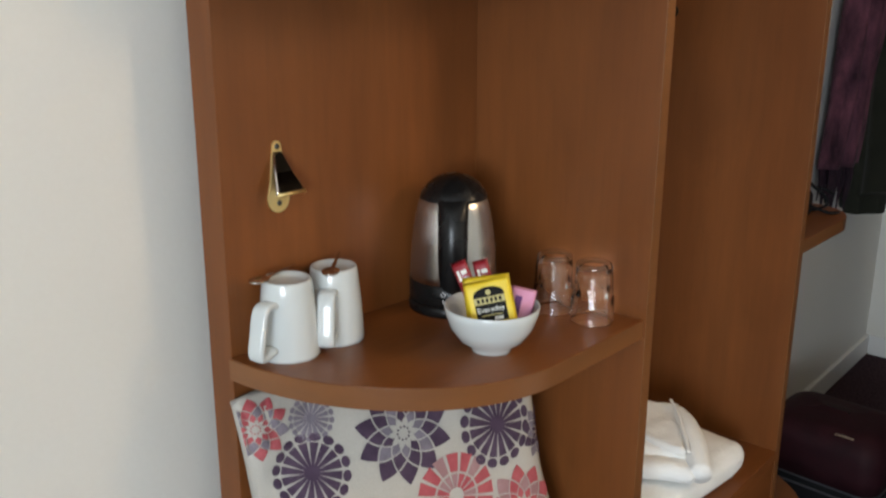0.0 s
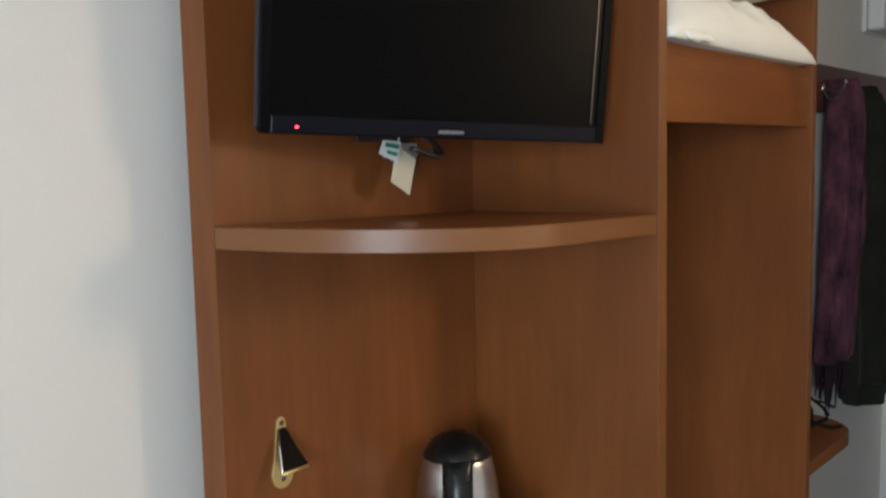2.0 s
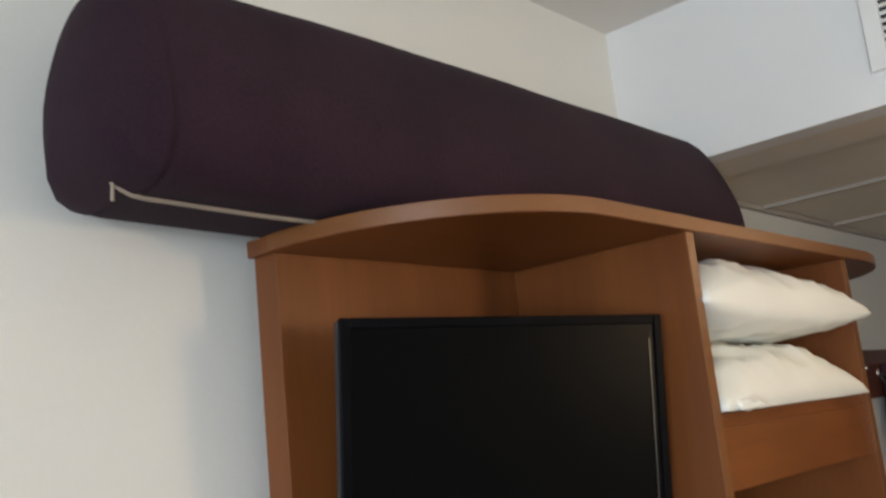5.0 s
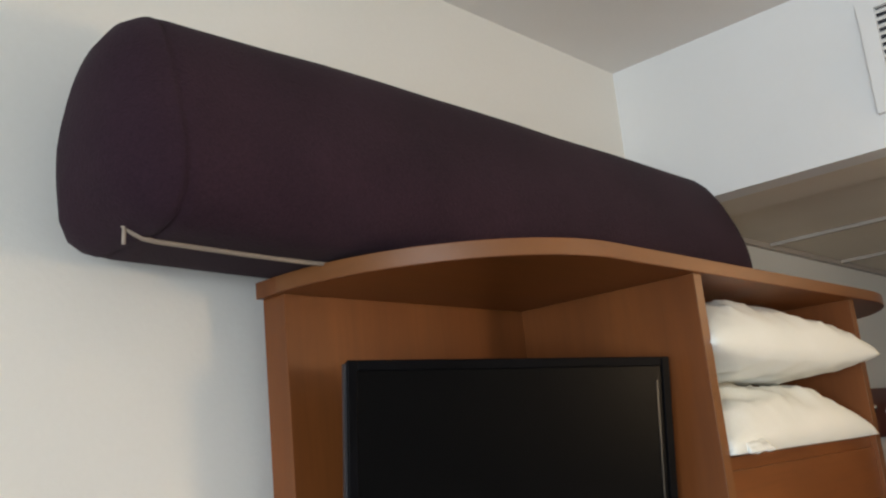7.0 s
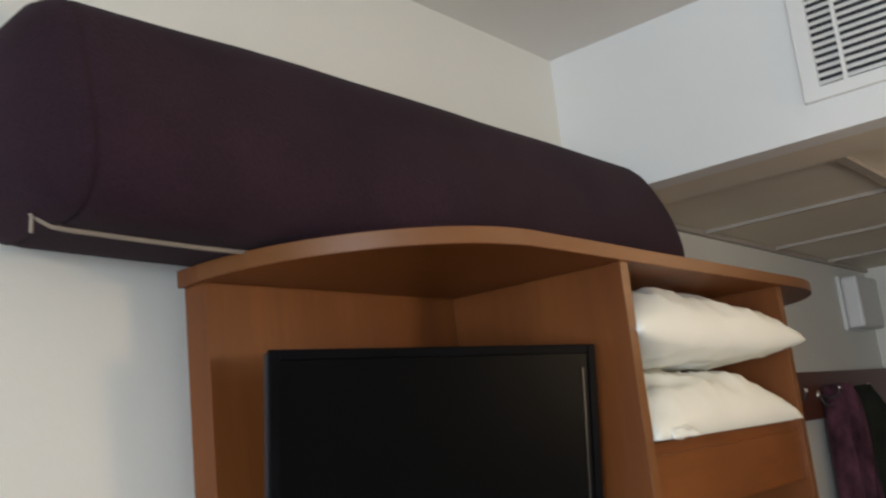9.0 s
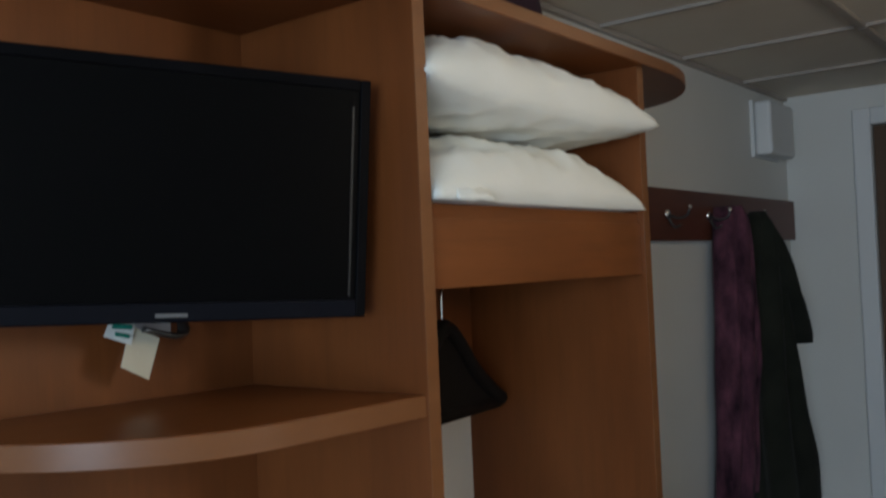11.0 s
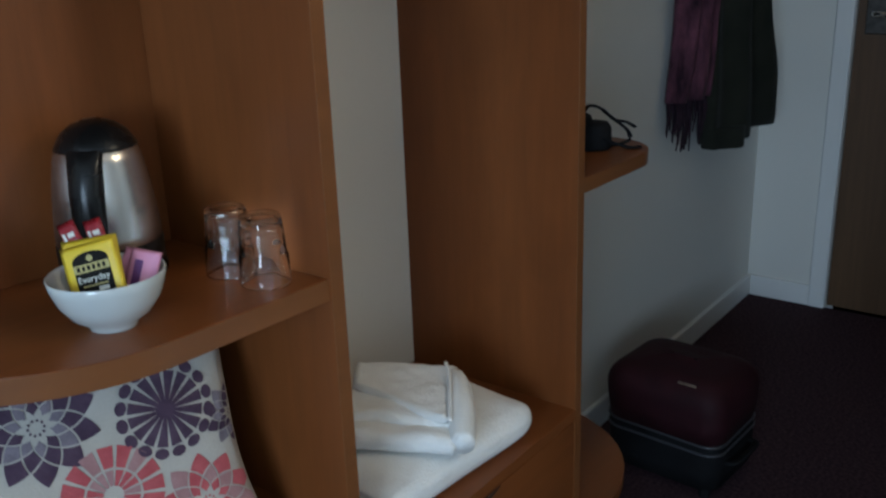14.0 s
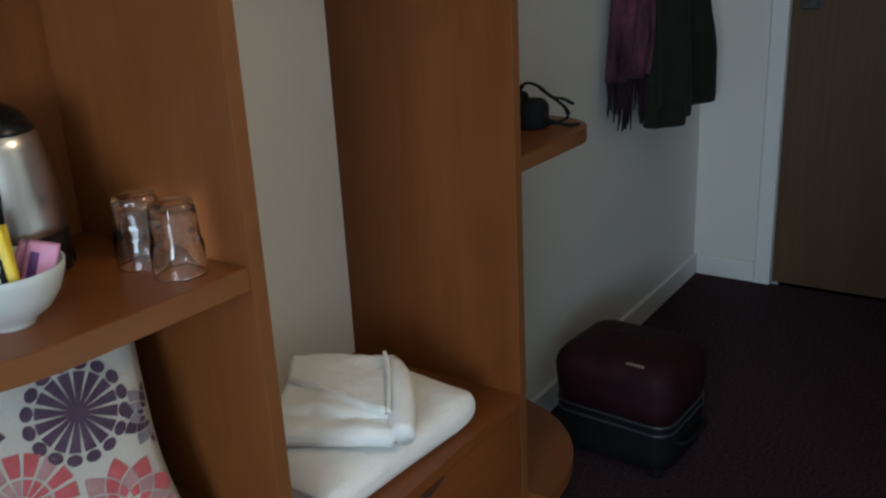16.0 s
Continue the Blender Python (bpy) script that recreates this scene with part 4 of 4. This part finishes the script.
red_foil = varied("red_wrapper", (0.28, 0.012, 0.02), (0.2, 0.008, 0.016), (0.34, 0.02, 0.03), 60, (1, 1, 1), 0.22, 0.35, 0.1, 120, 0.2)


def packet(name, w, h, t, mat, m, label, category, seed, group=""):
    """A flat sealed sachet with a puffed middle and crimped ends; its front looks along +z of m."""
    p = thing(name, (0, 0, 0), label, category, group)
    p.matrix_basis = m
    bm = bmesh.new()
    n = 12
    gs = []
    for side in (1, -1):
        g = {}
        for i in range(n + 1):
            for j in range(n + 1):
                u, v = 2 * i / n - 1, 2 * j / n - 1
                rim = i in (0, n) or j in (0, n)
                if side == -1 and rim:
                    g[i, j] = gs[0][i, j]
                    continue
                z = t / 2 * ((1 - u ** 4) * (1 - v ** 4)) ** 0.6
                z += 0.0006 * noise.noise(Vector((u * 2 + seed, v * 2, 0)))
                ripple = 0.0006 * math.sin(u * 40) * (abs(v) > 0.9)
                g[i, j] = bm.verts.new((w / 2 * u, h / 2 * v, side * z + ripple))
        gs.append(g)
        for i in range(n):
            for j in range(n):
                q = (g[i, j], g[i + 1, j], g[i + 1, j + 1], g[i, j + 1])
                bm.faces.new(q if side == 1 else q[::-1])
    part("sachet", bm, mat, p, smooth=True)
    return p


def facing(at, toward, roll=0, back=0):
    """A pose whose +z looks toward the given way, +y up, leaning back by some degrees."""
    z = Vector(toward).normalized()
    x = Vector((0, 0, 1)).cross(z).normalized()
    return Matrix.Translation(at) @ Matrix((x, z.cross(x), z)).transposed().to_4x4() @ pose(0, 0, 0, -back, 0, roll)


def print_bar(p, x0, x1, y0, y1, mat, z=0.0026, label=""):
    return part("print_bar", box(x0, x1, y0, y1, z - 0.0004, z), mat, p, label)


TOW = (-0.78, -0.62, 0)
tea = packet("tea_sachet", 0.055, 0.058, 0.004, yellow, facing((0.997, -0.298, SH1_Z + 0.066), TOW, 13, 16), "yellow paper tea sachet with a black printed panel", "tea bag", 1.0, "tea sachets")
panel = slab([(-0.018, -0.02), (0.018, -0.02), (0.018, 0.012)] + [(0.018 * math.cos(a), 0.012 + 0.009 * math.sin(a)) for a in [math.pi * i / 10 for i in range(1, 10)]] + [(-0.018, 0.012)], 0.0019, 0.0023)
lab = part("label_panel", panel, black_ink, tea, "black label panel")
part("emblem", move(lathe([(0, 0.0006), (0.0032, 0.0006), (0.0032, 0)], 14), pose(0, 0.0145, 0.0022)), gold_ink, lab)
part("name_band", box(-0.0178, 0.0178, 0.0015, 0.0095, 0.0023, 0.0027), gold_ink, lab, "pale gold name band")
for i in range(6):
    part("letter_bar", box(-0.0145 + i * 0.0051, -0.0115 + i * 0.0051, 0.0032, 0.0078, 0.0027, 0.0029), black_ink, lab)
fc = bpy.data.curves.new("word", "FONT")
fc.body, fc.size, fc.align_x, fc.extrude = "Everyday", 0.0088, "CENTER", 0.00012
tmp = new("word", fc)
bpy.context.view_layer.update()
wm = bpy.data.meshes.new_from_object(tmp.evaluated_get(bpy.context.evaluated_depsgraph_get()))
bpy.data.objects.remove(tmp)
wm.materials.clear()
wm.materials.append(pale_ink)
word = new("printed_word", wm)
word.parent, word.matrix_basis = lab, pose(-0.0005, -0.008, 0.0026)
word["label"] = "pale printed word Everyday"
print_bar(lab, -0.013, 0.012, -0.0125, -0.0112, gold_ink, 0.0026)
print_bar(lab, 0.002, 0.012, -0.0185, -0.0145, pale_ink, 0.0026)
packet("tea_sachet", 0.055, 0.058, 0.004, yellow, facing((1.002, -0.291, SH1_Z + 0.068), TOW, 8, 14), "yellow paper tea sachet behind another in the bowl", "tea bag", 2.0, "tea sachets")
sw = packet("sweetener_sachet", 0.03, 0.05, 0.004, pink, facing((1.041, -0.309, SH1_Z + 0.052), TOW, -14, 22), "pink paper sweetener sachet in the bowl", "sachet", 3.0)
print_bar(sw, -0.009, -0.001, -0.012, 0.014, violet_ink, 0.0028)
sw2 = packet("sweetener_sachet", 0.03, 0.05, 0.004, pink, facing((1.037, -0.296, SH1_Z + 0.05), TOW, -28, 14), "pink paper sweetener sachet half hidden in the bowl", "sachet", 5.0)
for k, (x, y, z, r) in enumerate(((1.011, -0.256, 0.082, 24), (1.026, -0.271, 0.082, 16))):
    b = packet("biscuit_wrapper", 0.019, 0.075, 0.008, red_foil, facing((x, y, SH1_Z + z - 0.012), TOW, r, 12), "shiny red biscuit wrapper with pale print", "biscuit", 6.0 + k, "biscuits in the bowl")
    print_bar(b, -0.006, 0.006, 0.014, 0.017, pale_ink, 0.0046)
    print_bar(b, -0.006, -0.003, 0.017, 0.027, pale_ink, 0.0046)
    print_bar(b, -0.001, 0.006, 0.021, 0.026, pale_ink, 0.0046)

# glasses
glass = material("clear_glass", (1, 1, 1), 0.02)
glass.node_tree.nodes["Principled BSDF"].inputs["Transmission Weight"].default_value = 1.0
glass.node_tree.nodes["Principled BSDF"].inputs["IOR"].default_value = 1.52


def tumbler(at, turn):
    g = thing("tumbler", (*at, shelf_z(at[0])), "clear glass tumbler standing upside down on the shelf", "glass", "upturned tumblers", turn=turn)
    prof = [(0.0, 0.081), (0.019, 0.081), (0.0225, 0.0795), (0.0245, 0.074), (0.026, 0.056), (0.0268, 0.038), (0.0280, 0.033), (0.0288, 0.002), (0.0284, 0.0), (0.0278, 0.0), (0.0272, 0.003), (0.0264, 0.033), (0.0244, 0.062), (0.0205, 0.0725), (0.0, 0.0735)]
    bm = lathe(prof, 36)
    for v in bm.verts:
        r = math.hypot(v.co.x, v.co.y)
        if r > 0.0235 and 0.036 < v.co.z < 0.084:
            a = math.atan2(v.co.y, v.co.x)
            k = 1 - 0.07 * abs(math.sin(a * 4.5))
            v.co.x *= k
            v.co.y *= k
    part("glass_body", bm, glass, g, smooth=True).visible_shadow = False
    return g


tumbler((1.192, -0.257), 0)
tumbler((1.191, -0.3175), 25)

# ---- patterned cushion ----
cotton = varied("cream_cotton", (0.47, 0.44, 0.39), (0.44, 0.41, 0.36), (0.50, 0.47, 0.42), 9, (1, 1, 1), 0.9, 0.95, 0.08, 330, 0.3, spec=0.15)
ink_plum = varied("plum_print", (0.07, 0.042, 0.07), (0.058, 0.036, 0.06), (0.095, 0.062, 0.095), 40, rough=0.9, rough_to=0.95, fine=0.2, fine_scale=300, spec=0.15)
ink_grey = varied("mauve_print", (0.2, 0.17, 0.2), (0.17, 0.145, 0.17), (0.25, 0.215, 0.25), 40, rough=0.9, rough_to=0.95, fine=0.2, fine_scale=300, spec=0.15)
ink_red = varied("coral_print", (0.42, 0.09, 0.1), (0.36, 0.07, 0.08), (0.48, 0.12, 0.13), 40, rough=0.9, rough_to=0.95, fine=0.2, fine_scale=300, spec=0.15)
ink_pink = varied("dusty_pink_print", (0.36, 0.2, 0.2), (0.32, 0.17, 0.17), (0.4, 0.24, 0.24), 40, rough=0.9, rough_to=0.95, fine=0.2, fine_scale=300, spec=0.15)
CW, CH, CT = 0.424, 0.33, 0.085
CROSS = 0.4
cu = Vector((math.cos(CROSS), -math.sin(CROSS), 0))
cn = Vector((-math.sin(CROSS), -math.cos(CROSS), 0.3)).normalized()
cv = cn.cross(cu)
cushion = thing("cushion", (0, 0, 0), "cream cotton cushion with plum and coral flower prints", "cushion")
CC = Vector((0.968, -0.198, 0.772)) - cn * 0.03
cushion.matrix_basis = Matrix.Translation(CC) @ Matrix((cu, cv, cn)).transposed().to_4x4()


def cushion_body(x, y):
    """Half the cushion's thickness."""
    u, v = min(abs(2 * x / CW), 1), min(abs(2 * y / CH), 1)
    h = CT / 2 * max(0.0, (1 - u ** 2.6) * (1 - v ** 2.6)) ** 0.55
    crease = noise.noise(Vector((x * 11, y * 11, 2.0))) * 0.004 + abs(noise.noise(Vector(((x + y) * 16, (x - y) * 5, 5.0)))) * 0.005
    crease += abs(noise.noise(Vector((x * 40, y * 22, 8.0)))) * 0.012 * max(0.0, -2 * x / CW) ** 3 * max(0.0, 2 * y / CH)
    return h + crease * min(1.0, h / (CT * 0.2))


def cushion_front(x, y):
    """The height of the cushion's front over its middle plane."""
    return cushion_body(x, y) + max(0.0, panel_rest(x, y) + 0.003)


def panel_rest(x, y):
    """How far the cushion must stand off its middle plane to clear the panel that it leans on."""
    return ((CC + cu * x + cv * y).y - (BY - 0.006)) / -cn.y


def cushion_shape(x, y):
    """The cushion's outline: sides drawn in between its corners, the lower end of one side more."""
    u, v = 2 * x / CW, 2 * y / CH
    k = 1 - 0.02 * (1 - v * v) * abs(u)
    shift = (-0.006 + 0.018 * (1 - v)) * max(0.0, -u) + 0.03 * max(0.0, u) ** 3 * max(0.0, -v) ** 2
    return x * k + shift, y * (1 - 0.04 * (1 - u * u) * abs(v) - 0.12 * max(0.0, -u) ** 3 * max(0.0, v))


bm = bmesh.new()
n = 40
g0 = {}
for side in (1, -1):
    g = {}
    for i in range(n + 1):
        for j in range(n + 1):
            u, v = 2 * i / n - 1, 2 * j / n - 1
            if side == -1 and (i in (0, n) or j in (0, n)):
                g[i, j] = g0[i, j]
                continue
            x, y = CW / 2 * u, CH / 2 * v
            g[i, j] = bm.verts.new((*cushion_shape(x, y), cushion_front(x, y) if side == 1 else max(-cushion_body(x, y), panel_rest(x, y))))
    for i in range(n):
        for j in range(n):
            q = (g[i, j], g[i + 1, j], g[i + 1, j + 1], g[i, j + 1])
            bm.faces.new(q if side == 1 else q[::-1])
    g0 = g if side == 1 else g0
part("cover", bm, cotton, cushion, smooth=True)


def petal(bm, cx, cy, ang, r0, r1, w0, w1, tip, steps=5):
    """One printed petal, lying on the cushion: from radius r0 to r1, with half widths w0, w1 and a pointed, round or flat tip."""
    ca, sa = math.cos(ang), math.sin(ang)
    left, right = [], []
    for k in range(steps + 1):
        t = k / steps
        r = r0 + (r1 - r0) * t
        w = w0 + (w1 - w0) * t
        if tip == "round":
            w = w1 * math.sqrt(max(0.02, 1 - (2 * t - 1) ** 2))
        elif tip == "leaf":
            w = w0 + (w1 - w0) * math.sin(math.pi * min(t * 1.02, 1)) ** 0.8
        for s_, out in ((1, left), (-1, right)):
            x, y = cx + ca * r - sa * w * s_, cy + sa * r + ca * w * s_
            if abs(x) > CW / 2 * 0.985 or abs(y) > CH / 2 * 0.985:
                x, y = max(-CW / 2 * 0.985, min(CW / 2 * 0.985, x)), max(-CH / 2 * 0.985, min(CH / 2 * 0.985, y))
            out.append(bm.verts.new((*cushion_shape(x, y), cushion_front(x, y) + 0.0011)))
    for k in range(steps):
        bm.faces.new((left[k], right[k], right[k + 1], left[k + 1]))


def wheel_flower(cx, cy, r, ink, petals=16):
    """Spokes with round heads round a dark middle."""
    bm = bmesh.new()
    for k in range(petals):
        a = 2 * math.pi * (k + 0.3) / petals
        petal(bm, cx, cy, a, r * 0.16, r * 0.77, r * 0.03, r * 0.77 * math.pi / petals * 0.76, "flat")
        petal(bm, cx, cy, a, r * 0.795, r * 1.02, r * 0.05, r * math.pi / petals * 0.74, "round", 8)
    for k in range(18):
        petal(bm, cx, cy, 2 * math.pi * k / 18, 0, r * 0.2, 0.0005, r * 0.036, "flat", 2)
    part("printed_wheel_flower", bm, ink, cushion)


def fan_flower(cx, cy, r, inks, petals=16):
    """Two rings of cut petals in two tints."""
    bms = [bmesh.new() for _ in inks]
    for k in range(petals):
        a = 2 * math.pi * k / petals
        for ring, (r0, r1) in enumerate(((0.2, 0.52), (0.57, 1.0))):
            w = math.pi / petals * r * 0.78
            petal(bms[(k % 3 == 2) ^ (ring == 0 and k % 2 == 0)], cx, cy, a, r * r0, r * r1, w * r0, w * r1, "flat")
    for b_, ink in zip(bms, inks):
        part("printed_fan_flower", b_, ink, cushion)


def mosaic_flower(cx, cy, r, inks, petals=10):
    """A lattice of kite-shaped petals that grow outwards."""
    radii = (0.17, 0.32, 0.5, 0.73, 1.0)
    bms = [bmesh.new() for _ in inks]
    for ring in range(1, 4):
        for k in range(petals):
            a = 2 * math.pi * (k + 0.5 * ring) / petals
            r0, rm, r1 = (q * r for q in radii[ring - 1:ring + 2])
            h_ = math.pi / petals * 0.9
            g_ = 0.035 * r
            pts = [((r0 + g_), a), (rm, a + h_), ((r1 - g_ * 0.6), a), (rm, a - h_)]
            steps = 4
            rows_ = []
            for t in range(steps + 1):
                f = t / steps
                edge = lambda p0, p1: (p0[0] + (p1[0] - p0[0]) * f, p0[1] + (p1[1] - p0[1]) * f)
                q = [edge(pts[0], pts[1]), edge(pts[3], pts[2])]
                rows_.append([])
                for m_ in range(steps + 1):
                    e = m_ / steps
                    rr, aa = q[0][0] + (q[1][0] - q[0][0]) * e, q[0][1] + (q[1][1] - q[0][1]) * e
                    x = max(-CW / 2 * 0.985, min(CW / 2 * 0.985, cx + rr * math.cos(aa)))
                    y = max(-CH / 2 * 0.985, min(CH / 2 * 0.985, cy + rr * math.sin(aa)))
                    rows_[-1].append((x, y))
            b_ = bms[(k * 2 + ring + (k * k) % 3) % len(inks)]
            vs = [[b_.verts.new((*cushion_shape(x, y), cushion_front(x, y) + 0.0011)) for x, y in row] for row in rows_]
            for t in range(steps):
                for m_ in range(steps):
                    b_.faces.new((vs[t][m_], vs[t + 1][m_], vs[t + 1][m_ + 1], vs[t][m_ + 1]))
    for k in range(10):
        petal(bms[0], cx, cy, 2 * math.pi * k / 10, r * 0.1, r * 0.15, r * 0.018, r * 0.022, "round", 4)
    for b_, ink in zip(bms, inks):
        part("printed_mosaic_flower", b_, ink, cushion)


def on_cushion(p):
    d = Vector(p) - CC
    return d.dot(cu), d.dot(cv)


for p, kind, r, inks in (
    ((0.797, -0.107, 0.886), "mosaic", 0.046, (ink_red, ink_red, ink_grey)),
    ((0.861, -0.139, 0.880), "wheel", 0.029, ink_grey),
    ((0.963, -0.192, 0.838), "mosaic", 0.068, (ink_plum, ink_grey, ink_plum)),
    ((1.086, -0.252, 0.822), "wheel", 0.057, ink_plum),
    ((0.842, -0.151, 0.815), "wheel", 0.05, ink_plum),
    ((1.008, -0.246, 0.747), "fan", 0.056, ink_red),
    ((1.098, -0.292, 0.704), "mosaic", 0.062, (ink_red, ink_red, ink_pink)),
    ((0.91, -0.19, 0.71), "mosaic", 0.045, (ink_grey, ink_plum, ink_grey)),
    ((1.165, -0.275, 0.79), "mosaic", 0.04, (ink_plum, ink_plum, ink_grey)),
):
    x, y = on_cushion(p)
    if kind == "mosaic":
        mosaic_flower(x, y, r, inks)
    elif kind == "wheel":
        wheel_flower(x, y, r, inks)
    else:
        fan_flower(x, y, r, (ink_red, ink_pink))

# ---- towels on the drawer top ----
terry = varied("white_terry", (0.89, 0.89, 0.86), (0.86, 0.86, 0.83), (0.93, 0.93, 0.90), 24, (1, 1, 1), 0.95, 1.0, 0.2, 260, 1.0, spec=0.1)


def soft_block(w, d, t, seed, n=26, lump=0.006, power=5.0):
    """A soft folded block of cloth with rounded edges, lying on z = 0."""
    bm = bmesh.new()
    rings = []
    for i in range(n + 1):
        a = -math.pi / 2 + math.pi * i / n
        cz, rz = math.sin(a), math.cos(a)
        ring = []
        for k in range(2 * n):
            b = 2 * math.pi * k / (2 * n)
            f = lambda q, p: math.copysign(abs(q) ** p, q)
            inset = max(rz, 1e-4) ** (0.35 if cz > 0 else 0.2)
            x = w / 2 * f(math.cos(b), 2 / power) * inset
            y = d / 2 * f(math.sin(b), 2 / power) * inset
            z = t / 2 + t / 2 * f(cz, 0.75)
            q = Vector((x * 8 + seed, y * 8, z * 10))
            dz = noise.noise(q) * lump + noise.noise(q * 4) * lump * 0.3 + noise.noise(q * 11) * lump * 0.16
            ring.append(bm.verts.new((x + dz * 0.6, y + dz * 0.6, max(z + dz * (z > t * 0.3), 0.0))))
        rings.append(ring)
    for a, b in zip(rings, rings[1:]):
        for k in range(2 * n):
            bm.faces.new((a[k], a[(k + 1) % (2 * n)], b[(k + 1) % (2 * n)], b[k]))
    bmesh.ops.remove_doubles(bm, verts=bm.verts, dist=2e-4)
    return bm


bath = thing("bath_towel", (1.55, -0.212, DRAW_Z), "white folded terry bath towel on the drawer top", "towel", "folded towels", turn=-4.5)
bm = soft_block(0.352, 0.264, 0.066, 1.0, n=44, lump=0.007, power=11)
for v in bm.verts:
    # edges of the folded layers show at one end
    if v.co.x < -0.13 and v.co.y > -0.115:
        v.co.x += 0.005 * abs(math.sin(v.co.z / 0.064 * math.pi * 3))
part("folded_cloth", bm, terry, bath, smooth=True)


def cloth_layer(corners, thick, seed, n=30, nose=0.0):
    """One thick fold of terry over four corners (x, y, z) in order round it, round along all its edges."""
    bm = bmesh.new()
    c = [Vector(p) for p in corners]
    top, low = {}, {}
    for i in range(n + 1):
        for j in range(n + 1):
            u, v = i / n, j / n
            p = c[0] * (1 - u) * (1 - v) + c[1] * u * (1 - v) + c[2] * u * v + c[3] * (1 - u) * v
            e = min(u, 1 - u, v, 1 - v) * 0.2
            rim = math.sqrt(max(0.0, 1 - max(0.0, 1 - e / (thick * 0.7)) ** 2))
            soft = noise.noise(p * 16 + Vector((seed, 0, 0))) * 0.0055 + noise.noise(p * 60 + Vector((0, seed, 0))) * 0.0018
            pull = Vector((soft, -soft, 0)) * 0.7
            top[i, j] = bm.verts.new(p + pull + Vector((0, 0, (thick / 2 + nose * math.sin(math.pi * v) * u) * rim + soft)))
            rimmed = i in (0, n) or j in (0, n)
            low[i, j] = top[i, j] if rimmed else bm.verts.new(p + pull + Vector((0, 0, soft * 0.3 - thick / 2 * rim)))
    for g, flip in ((top, False), (low, True)):
        for i in range(n):
            for j in range(n):
                q = (g[i, j], g[i + 1, j], g[i + 1, j + 1], g[i, j + 1])
                bm.faces.new(q[::-1] if flip else q)
    return bm


# corners run: left front, right front, right back, left back
hand = thing("hand_towel", (0, 0, 0), "white folded terry hand towel lying on the bath towel", "towel", "folded towels")
part("lower_fold", cloth_layer([(1.395, -0.19, 0.604), (1.484, -0.356, 0.604), (1.652, -0.268, 0.604), (1.56, -0.09, 0.604)], 0.036, 3.0), terry, hand, smooth=True)
part("middle_fold", cloth_layer([(1.428, -0.172, 0.622), (1.512, -0.325, 0.620), (1.648, -0.258, 0.630), (1.56, -0.10, 0.634)], 0.026, 5.0), terry, hand, smooth=True)
part("upper_fold", cloth_layer([(1.495, -0.142, 0.642), (1.500, -0.328, 0.630), (1.640, -0.246, 0.645), (1.545, -0.105, 0.649)], 0.018, 7.0), terry, hand, smooth=True)
part("hem", tube(smooth_line([(1.618, -0.238, 0.662), (1.588, -0.268, 0.656), (1.543, -0.302, 0.648), (1.502, -0.332, 0.637)]), 0.0035, 8, flat=0.6), terry, hand, "stitched hem along the fold", smooth=True)
edge_line = smooth_line([(1.622, -0.250, 0.634), (1.592, -0.282, 0.631), (1.545, -0.322, 0.622), (1.497, -0.358, 0.607)])
part("folded_edge", tube(edge_line, [0.016 + 0.007 * math.sin(math.pi * (0.12 + 0.76 * i / (len(edge_line) - 1))) for i in range(len(edge_line))], 18), terry, hand, "rounded outer fold", smooth=True)
